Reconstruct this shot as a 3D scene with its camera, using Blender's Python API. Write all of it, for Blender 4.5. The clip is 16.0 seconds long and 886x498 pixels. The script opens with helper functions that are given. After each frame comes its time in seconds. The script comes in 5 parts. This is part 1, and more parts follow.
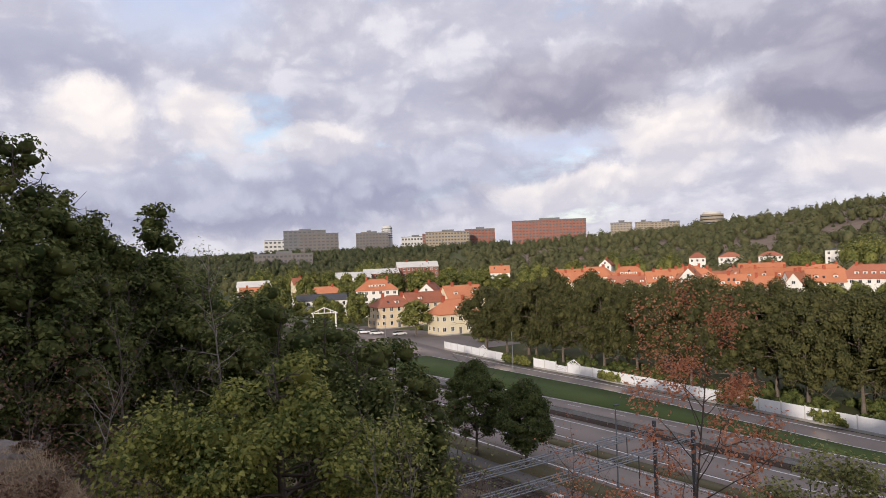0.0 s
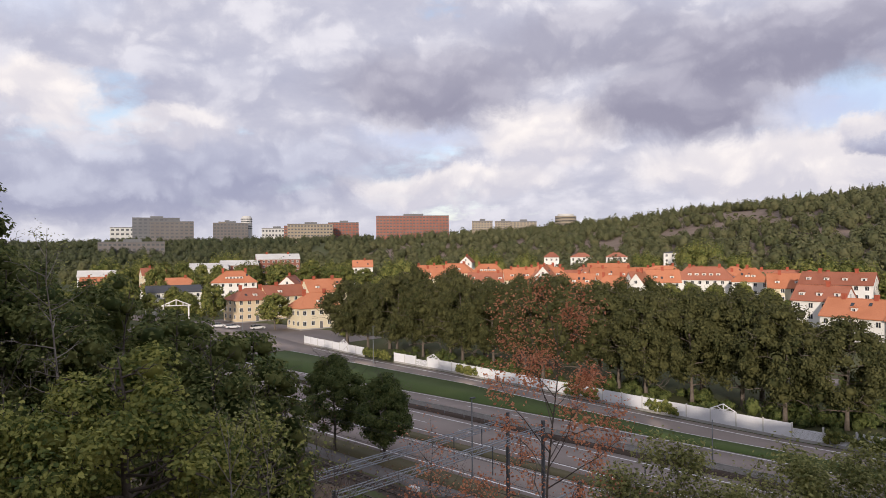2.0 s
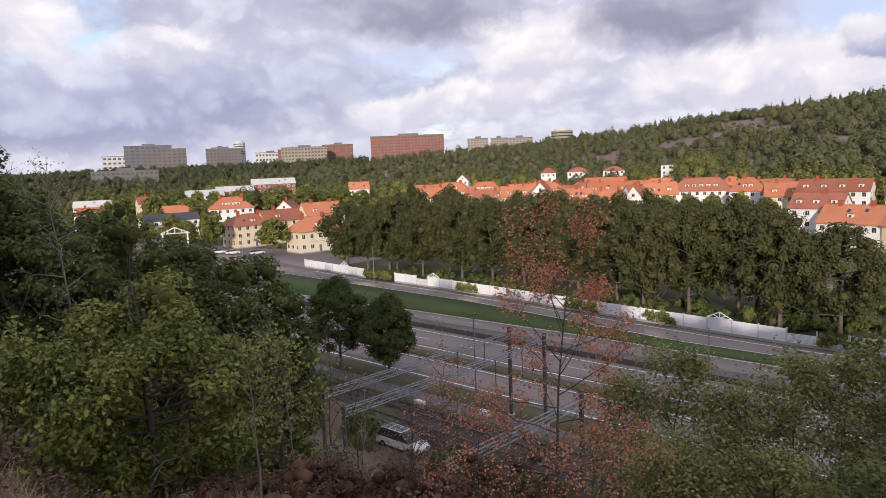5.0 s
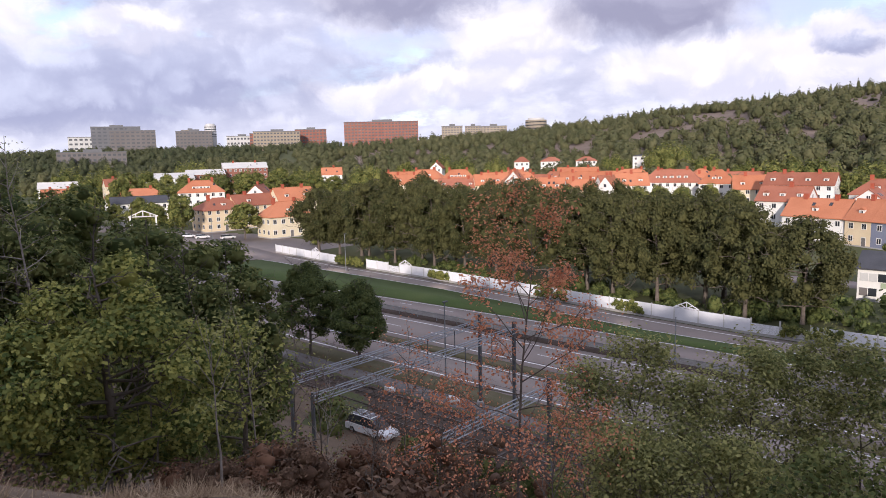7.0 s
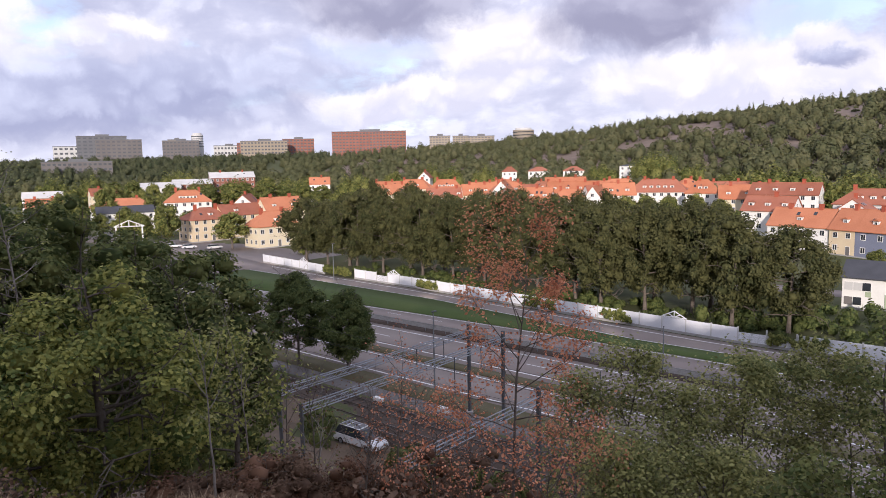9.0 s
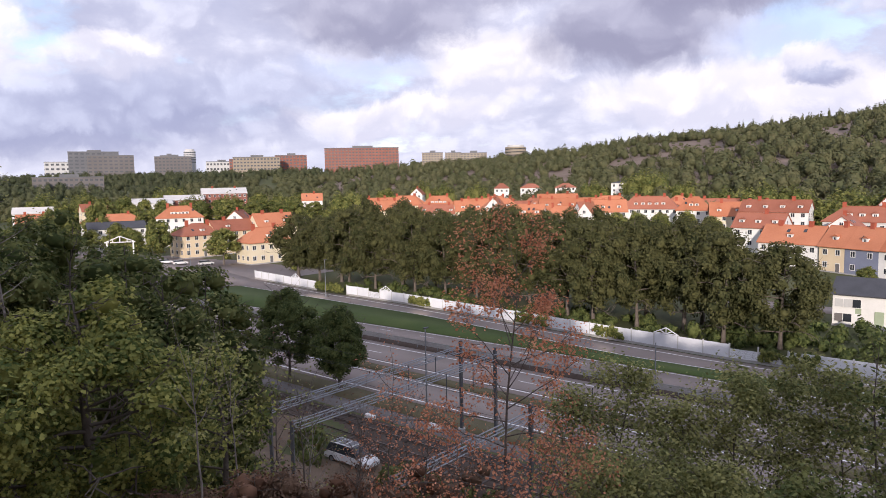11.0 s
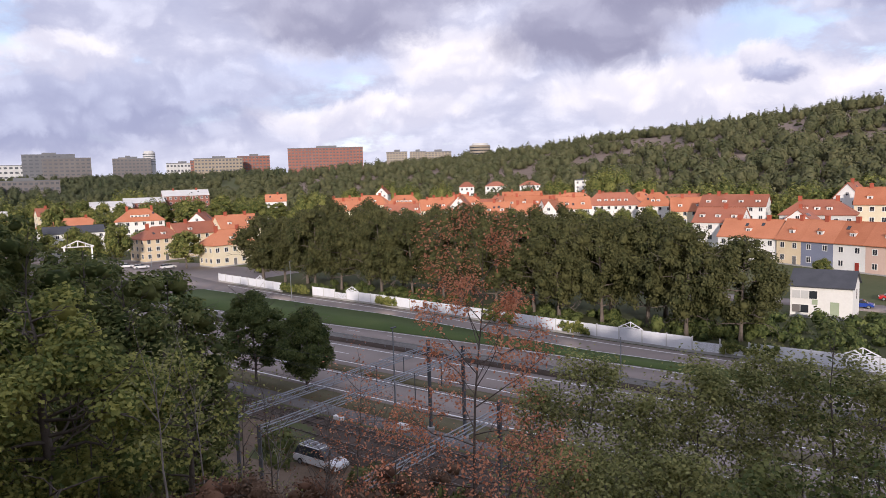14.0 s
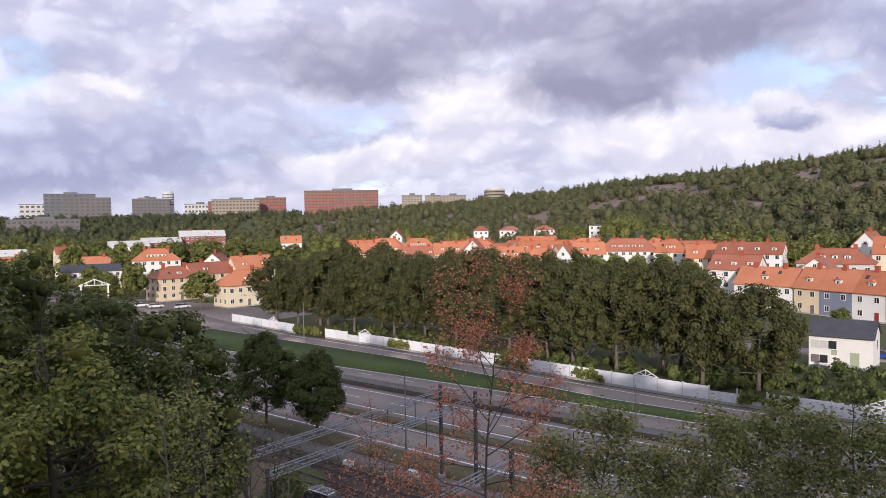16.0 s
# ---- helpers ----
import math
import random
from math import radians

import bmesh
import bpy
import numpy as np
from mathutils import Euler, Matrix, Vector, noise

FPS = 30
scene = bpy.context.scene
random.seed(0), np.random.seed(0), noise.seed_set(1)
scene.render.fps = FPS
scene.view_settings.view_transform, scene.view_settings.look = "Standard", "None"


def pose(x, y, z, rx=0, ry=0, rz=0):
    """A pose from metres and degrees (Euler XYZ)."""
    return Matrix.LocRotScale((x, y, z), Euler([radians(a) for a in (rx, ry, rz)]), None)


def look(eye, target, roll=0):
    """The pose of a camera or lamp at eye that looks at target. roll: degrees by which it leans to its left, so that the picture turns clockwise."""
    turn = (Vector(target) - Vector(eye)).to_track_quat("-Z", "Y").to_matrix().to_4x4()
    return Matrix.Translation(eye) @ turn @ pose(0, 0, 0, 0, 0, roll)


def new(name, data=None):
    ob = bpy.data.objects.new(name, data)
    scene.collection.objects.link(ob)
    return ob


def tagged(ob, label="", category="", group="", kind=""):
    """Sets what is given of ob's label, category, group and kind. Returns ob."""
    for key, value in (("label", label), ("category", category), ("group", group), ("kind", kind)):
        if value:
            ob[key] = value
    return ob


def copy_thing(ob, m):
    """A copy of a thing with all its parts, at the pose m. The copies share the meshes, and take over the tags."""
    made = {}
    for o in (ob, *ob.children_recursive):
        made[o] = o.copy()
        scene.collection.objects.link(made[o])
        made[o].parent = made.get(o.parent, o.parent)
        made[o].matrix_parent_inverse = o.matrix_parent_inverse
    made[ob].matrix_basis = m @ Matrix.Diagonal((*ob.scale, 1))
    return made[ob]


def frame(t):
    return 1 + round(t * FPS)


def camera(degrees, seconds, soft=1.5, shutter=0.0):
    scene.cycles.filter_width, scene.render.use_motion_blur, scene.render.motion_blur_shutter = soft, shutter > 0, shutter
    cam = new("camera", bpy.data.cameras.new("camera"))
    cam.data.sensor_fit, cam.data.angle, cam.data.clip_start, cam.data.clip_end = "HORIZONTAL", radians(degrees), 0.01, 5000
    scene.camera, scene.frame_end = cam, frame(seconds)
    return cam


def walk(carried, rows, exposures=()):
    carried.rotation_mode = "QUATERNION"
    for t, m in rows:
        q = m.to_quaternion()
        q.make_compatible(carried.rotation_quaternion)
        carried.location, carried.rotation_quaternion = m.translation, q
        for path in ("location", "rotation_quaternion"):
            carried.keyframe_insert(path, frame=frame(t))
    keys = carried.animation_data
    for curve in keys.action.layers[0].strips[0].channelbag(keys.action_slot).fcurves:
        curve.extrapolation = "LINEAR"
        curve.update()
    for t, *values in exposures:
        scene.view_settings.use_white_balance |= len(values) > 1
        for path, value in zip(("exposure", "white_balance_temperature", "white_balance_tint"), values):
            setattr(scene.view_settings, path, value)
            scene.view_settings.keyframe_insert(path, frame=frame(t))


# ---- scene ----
cam = camera(64.5, 16.0, soft=0.8)
EYE = (0.0, 0.0, 25.0)
# seconds, pitch, roll, yaw
ROWS = [
    (0.0, 0.63, 2.01, 17.27),
    (0.5, 0.01, 1.13, 14.50),
    (1.0, 0.84, 1.47, 12.10),
    (1.5, 0.13, 0.35, 9.98),
    (2.0, -0.04, 0.46, 6.15),
    (2.5, 0.32, 0.79, 3.55),
    (3.0, -1.23, 1.81, 2.07),
    (3.5, -1.59, 1.00, 0.03),
    (4.0, -2.37, 1.55, 1.89),
    (4.5, -4.37, 2.10, 5.24),
    (4.7, -5.43, 2.40, 5.86),
    (6.8, -8.72, 0.22, 4.17),
    (7.0, -7.70, 1.23, 3.70),
    (7.5, -7.82, 1.81, 2.42),
    (8.0, -7.09, 2.06, 2.70),
    (8.5, -7.18, 1.29, 2.59),
    (9.0, -6.94, 1.18, 2.71),
    (11.5, -5.43, 1.05, 1.64),
    (12.0, -5.36, 1.23, 0.90),
    (12.5, -5.40, 1.20, 0.00),
    (13.0, -5.66, 1.25, -1.34),
    (13.5, -5.74, 1.44, -0.89),
    (14.0, -5.77, 1.72, -0.74),
    (14.5, -5.35, 1.72, -0.46),
    (15.0, -5.56, 1.66, 0.57),
    (15.5, -4.71, 1.33, 1.37),
    (16.0, -2.20, 1.01, 0.44),
]
# how the hand that holds the camera sways: seconds, metres to the right, metres up
SWAY = [(0.0, 0.166, 0.07), (1.0, 0.17, 0.06), (2.0, 0.127, 0.042), (3.0, 0.096, 0.03), (3.5, 0.061, 0.015), (4.0, 0.026, 0.005), (4.5, -0.037, 0.0),
        (4.7, -0.04, 0.0), (6.8, 0.07, -0.01), (7.0, 0.068, -0.012), (7.5, 0.02, -0.01), (8.0, 0.0, -0.016), (9.0, -0.026, 0.0), (11.5, 0.0, -0.01),
        (13.5, 0.005, 0.0), (15.5, 0.0, 0.015), (16.0, 0.012, 0.03)]
ST, SX, SZ = zip(*SWAY)
walk(cam, [(t, pose(EYE[0] + float(np.interp(t, ST, SX)), EYE[1], EYE[2] + float(np.interp(t, ST, SZ)), 90 + p, r, y)) for t, p, r, y in ROWS],
     exposures=[(0.0, -0.14, 6760, 14), (4.0, -0.12, 6650, 15), (7.0, 0.16, 6280, 18), (9.0, 0.15, 6260, 18), (12.0, 0.1, 6340, 18), (16.0, 0.0, 6280, 18)])

# ---- plan: s runs along the road, n away from the hill ----
UX, UY = 0.788, -0.616


def rd(s, n, z=0.0):
    return (UX * s - UY * n, UY * s + UX * n, z)


def sn(x, y):
    return UX * x + UY * y, -UY * x + UX * y


def interp(v, xs, ys):
    return float(np.interp(v, xs, ys))


# ---- world and sun ----
SUN_EL, SUN_AZ = 15.0, 183.0     # azimuth clockwise from +y: the sun stands low behind the unseen added ridge
world = bpy.data.worlds.new("sky")
scene.world = world
world.use_nodes = True


def sky():
    nt = world.node_tree
    nt.nodes.clear()

    def N(kind, **kw):
        n = nt.nodes.new("ShaderNode" + kind)
        for k, v in kw.items():
            n.inputs[k].default_value = v
        return n

    L = nt.links.new

    def math_n(op, a, b=0.0, clamp=False):
        n = nt.nodes.new("ShaderNodeMath")
        n.operation, n.use_clamp = op, clamp
        for i, v in enumerate((a, b)):
            if isinstance(v, (int, float)):
                n.inputs[i].default_value = v
            else:
                L(v, n.inputs[i])
        return n.outputs[0]

    def vec(op, a, b):
        n = nt.nodes.new("ShaderNodeVectorMath")
        n.operation = op
        for i, v in enumerate((a, b)):
            if isinstance(v, tuple):
                n.inputs[i].default_value = v
            else:
                L(v, n.inputs[i])
        return n

    def ramp(v, lo, hi):
        n = nt.nodes.new("ShaderNodeMapRange")
        n.interpolation_type = "SMOOTHSTEP"
        n.inputs["From Min"].default_value, n.inputs["From Max"].default_value = lo, hi
        L(v, n.inputs["Value"])
        return n.outputs["Result"]

    def mix(fac, a, b):
        n = nt.nodes.new("ShaderNodeMix")
        n.data_type = "RGBA"
        for key, v in (("Factor", fac), ("A", a), ("B", b)):
            if isinstance(v, (tuple, float, int)):
                n.inputs[key].default_value = (*v, 1) if isinstance(v, tuple) else v
            else:
                L(v, n.inputs[key])
        return n.outputs["Result"]

    out, bg = N("OutputWorld"), N("Background")
    tex = nt.nodes.new("ShaderNodeTexSky")
    tex.sky_type, tex.sun_disc = "NISHITA", False
    tex.sun_elevation, tex.sun_rotation = radians(SUN_EL + 20), radians(SUN_AZ)
    tex.air_density, tex.dust_density = 1.0, 1.0
    pure = vec("SCALE", tex.outputs[0], (0, 0, 0))
    pure.inputs["Scale"].default_value = 0.12
    blue = vec("ADD", pure.outputs[0], (0.22, 0.24, 0.26))
    way = nt.nodes.new("ShaderNodeTexCoord").outputs["Generated"]
    sep = nt.nodes.new("ShaderNodeSeparateXYZ")
    L(way, sep.inputs[0])
    lift = math_n("ADD", math_n("MAXIMUM", sep.outputs["Z"], 0.0), 0.30)
    com = nt.nodes.new("ShaderNodeCombineXYZ")
    L(math_n("DIVIDE", sep.outputs["X"], lift), com.inputs["X"])
    L(math_n("DIVIDE", sep.outputs["Y"], lift), com.inputs["Y"])
    plane = com.outputs[0]

    def cloud(offset, scale, detail, rough=0.55):
        n = N("TexNoise", Scale=scale, Detail=detail, Roughness=rough)
        L(vec("ADD", plane, offset).outputs[0], n.inputs["Vector"])
        return n.outputs["Fac"]

    def stirred(v, scale, detail, rough, amount):
        """A direction stirred by noise, to break the outlines of the clouds."""
        n = N("TexNoise", Scale=scale, Detail=detail, Roughness=rough)
        L(v, n.inputs["Vector"])
        off = vec("MULTIPLY", vec("SUBTRACT", n.outputs["Color"], (0.5, 0.5, 0.5)).outputs[0], (amount, amount, amount * 0.75)).outputs[0]
        return vec("ADD", v, off).outputs[0]

    bent = stirred(stirred(way, 6.0, 2.0, 0.5, 0.10), 24.0, 8.0, 0.66, 0.056)

    def puffs(scale):
        """Rounded swellings of a cumulus, light in the middle and dim between."""
        n = N("TexVoronoi", Scale=scale)
        n.feature = "SMOOTH_F1"
        n.inputs["Smoothness"].default_value = 0.6
        L(vec("MULTIPLY", bent, (1.0, 1.0, 1.7)).outputs[0], n.inputs["Vector"])
        return math_n("SUBTRACT", 1.0, n.outputs["Distance"], True)

    def mass(az, el, wide, high, edge):
        """How much a cloud mass about this direction covers a direction, and how high in it that lies."""
        a, e = radians(az), radians(el)
        diff = vec("SUBTRACT", bent, (math.sin(a) * math.cos(e), math.cos(a) * math.cos(e), math.sin(e))).outputs[0]
        flat = vec("DIVIDE", diff, (wide, wide, high)).outputs[0]
        pick = nt.nodes.new("ShaderNodeSeparateXYZ")
        L(flat, pick.inputs[0])
        return math_n("SUBTRACT", 1.0, ramp(vec("LENGTH", flat, (0, 0, 0)).outputs["Value"], 1.0 - edge, 1.0 + edge * 0.4)), ramp(pick.outputs["Z"], -0.9, 0.8)

    lump = math_n("ADD", math_n("MULTIPLY", puffs(11.0), 0.6), math_n("MULTIPLY", puffs(30.0), 0.4))
    lump = ramp(lump, 0.34, 0.84)
    big = cloud((3.1, 1.7, 0), 1.6, 8.0)
    fine = cloud((7.0, 2.0, 0), 4.6, 10.0, 0.62)
    cover = ramp(math_n("ADD", big, math_n("MULTIPLY", math_n("SUBTRACT", fine, 0.5), 0.5)), 0.30, 0.44)
    veil = mix(ramp(math_n("ADD", math_n("MULTIPLY", lump, 0.4), math_n("MULTIPLY", fine, 0.7)), 0.22, 0.82), (0.50, 0.53, 0.66), (0.80, 0.82, 0.90))
    col = mix(cover, blue.outputs[0], veil)
    haze = math_n("SUBTRACT", 1.0, ramp(sep.outputs["Z"], 0.0, 0.10))
    col = mix(math_n("MULTIPLY", haze, 0.5), col, (0.70, 0.72, 0.80))
    # underside and top of each kind of cloud, and how soft its edge is
    kinds = {"white": ((0.66, 0.67, 0.76), (1.04, 1.01, 0.98), 0.34), "grey": ((0.34, 0.37, 0.52), (0.62, 0.67, 0.81), 0.6),
             "dark": ((0.29, 0.295, 0.40), (0.50, 0.51, 0.62), 0.46), "gap": ((0.62, 0.72, 0.92), (0.47, 0.60, 0.90), 0.8)}
    for kind, az, el, wide, high, much in (
            ("gap", -38, 19, 0.12, 0.05, 0.8), ("gap", -8, 9, 0.10, 0.02, 0.6), ("gap", 23, 9.6, 0.10, 0.03, 0.8),
            ("grey", -33, 5, 0.36, 0.06, 0.9), ("grey", -18, 6.5, 0.26, 0.045, 0.8), ("grey", -46, 15, 0.12, 0.05, 0.6), ("grey", -25, 13, 0.22, 0.05, 0.3),
            ("white", -44, 10.5, 0.065, 0.06, 1.0), ("white", -35.5, 11.3, 0.06, 0.05, 0.95), ("white", -27, 9.5, 0.08, 0.03, 0.6), ("white", -5, 5.2, 0.16, 0.03, 0.8),
            ("dark", -7, 13.2, 0.15, 0.06, 0.85), ("white", 2.2, 9.0, 0.10, 0.055, 1.0), ("white", 24, 5.8, 0.30, 0.045, 1.0),
            ("dark", 12, 10.5, 0.13, 0.05, 0.92), ("dark", 7, 16, 0.20, 0.045, 0.6), ("dark", 20, 14, 0.20, 0.055, 0.92), ("grey", 34, 13, 0.14, 0.05, 0.8),
            ("white", 25, 8.0, 0.036, 0.022, 1.0), ("grey", 26, 7.2, 0.036, 0.012, 0.9)):
        under, top, edge = kinds[kind]
        m, up = mass(az, el, wide, high, edge)
        lit = math_n("ADD", math_n("MULTIPLY", up, 0.62), math_n("MULTIPLY", math_n("SUBTRACT", lump, 0.35), 0.6), True)
        col = mix(math_n("MULTIPLY", m, much), col, mix(lit, under, top))
    bg.inputs["Strength"].default_value = SKY
    L(col, bg.inputs["Color"])
    L(bg.outputs[0], out.inputs["Surface"])


SKY = 1.1
sky()
sun = new("sun", bpy.data.lights.new("sun", "SUN"))
sun.data.energy, sun.data.angle, sun.data.color = 3.8, radians(0.6), (1.0, 0.90, 0.77)
sa, se = radians(SUN_AZ), radians(SUN_EL)
sun.matrix_world = look((math.sin(sa) * math.cos(se) * 900, math.cos(sa) * math.cos(se) * 900, math.sin(se) * 900), (0, 0, 0))


# ---- materials ----
def mat(name, c1, c2, rough=0.8, scale=1.0, bump=0.0, metal=0.0, fine=12.0, random_by=None, vary=0.25, see=0.0, lines=None, spec=0.3):
    """Two colours mixed by noise at two scales, varied piece by piece, with relief and, for leaves, light shining through."""
    m = bpy.data.materials.new(name)
    m.use_nodes = True
    nt = m.node_tree
    L, b = nt.links.new, nt.nodes["Principled BSDF"]
    pos = nt.nodes.new("ShaderNodeNewGeometry")

    def noise_n(sc, det):
        n = nt.nodes.new("ShaderNodeTexNoise")
        n.inputs["Scale"].default_value, n.inputs["Detail"].default_value = sc, det
        L(pos.outputs["Position"], n.inputs["Vector"])
        return n.outputs["Fac"]

    def op(kind, a, v):
        n = nt.nodes.new("ShaderNodeMath")
        n.operation = kind
        L(a, n.inputs[0])
        if isinstance(v, float):
            n.inputs[1].default_value = v
        else:
            L(v, n.inputs[1])
        return n.outputs[0]

    n1, n2 = noise_n(scale, 5.0), noise_n(scale * fine, 4.0)
    fac = op("ADD", op("MULTIPLY", n1, 1.3), op("MULTIPLY", n2, 0.7))
    fac = op("SUBTRACT", fac, 0.5)
    if random_by:
        src = pos.outputs["Random Per Island"] if random_by == "island" else nt.nodes.new("ShaderNodeObjectInfo").outputs["Random"]
        fac = op("ADD", fac, op("MULTIPLY", op("SUBTRACT", src, 0.5), vary * 4))
    mx = nt.nodes.new("ShaderNodeMix")
    mx.data_type, mx.clamp_factor = "RGBA", True
    mx.inputs["A"].default_value, mx.inputs["B"].default_value = (*c1, 1), (*c2, 1)
    L(fac, mx.inputs["Factor"])
    L(mx.outputs["Result"], b.inputs["Base Color"])
    b.inputs["Roughness"].default_value, b.inputs["Metallic"].default_value = rough, metal
    b.inputs["Specular IOR Level"].default_value = spec
    height = n2
    if lines:
        w = nt.nodes.new("ShaderNodeTexWave")
        w.inputs["Scale"].default_value, w.inputs["Distortion"].default_value = lines, 0.4
        w.bands_direction = "Z"
        L(pos.outputs["Position"], w.inputs["Vector"])
        height = op("ADD", op("MULTIPLY", n2, 0.4), w.outputs["Fac"])
    if bump:
        bp = nt.nodes.new("ShaderNodeBump")
        bp.inputs["Strength"].default_value, bp.inputs["Distance"].default_value = min(1.0, bump * 10), bump
        L(height, bp.inputs["Height"])
        L(bp.outputs[0], b.inputs["Normal"])
    if see:
        tr = nt.nodes.new("ShaderNodeBsdfTranslucent")
        L(mx.outputs["Result"], tr.inputs["Color"])
        ad = nt.nodes.new("ShaderNodeMixShader")
        ad.inputs[0].default_value = see
        L(b.outputs[0], ad.inputs[1])
        L(tr.outputs[0], ad.inputs[2])
        L(ad.outputs[0], nt.nodes["Material Output"].inputs["Surface"])
    return m


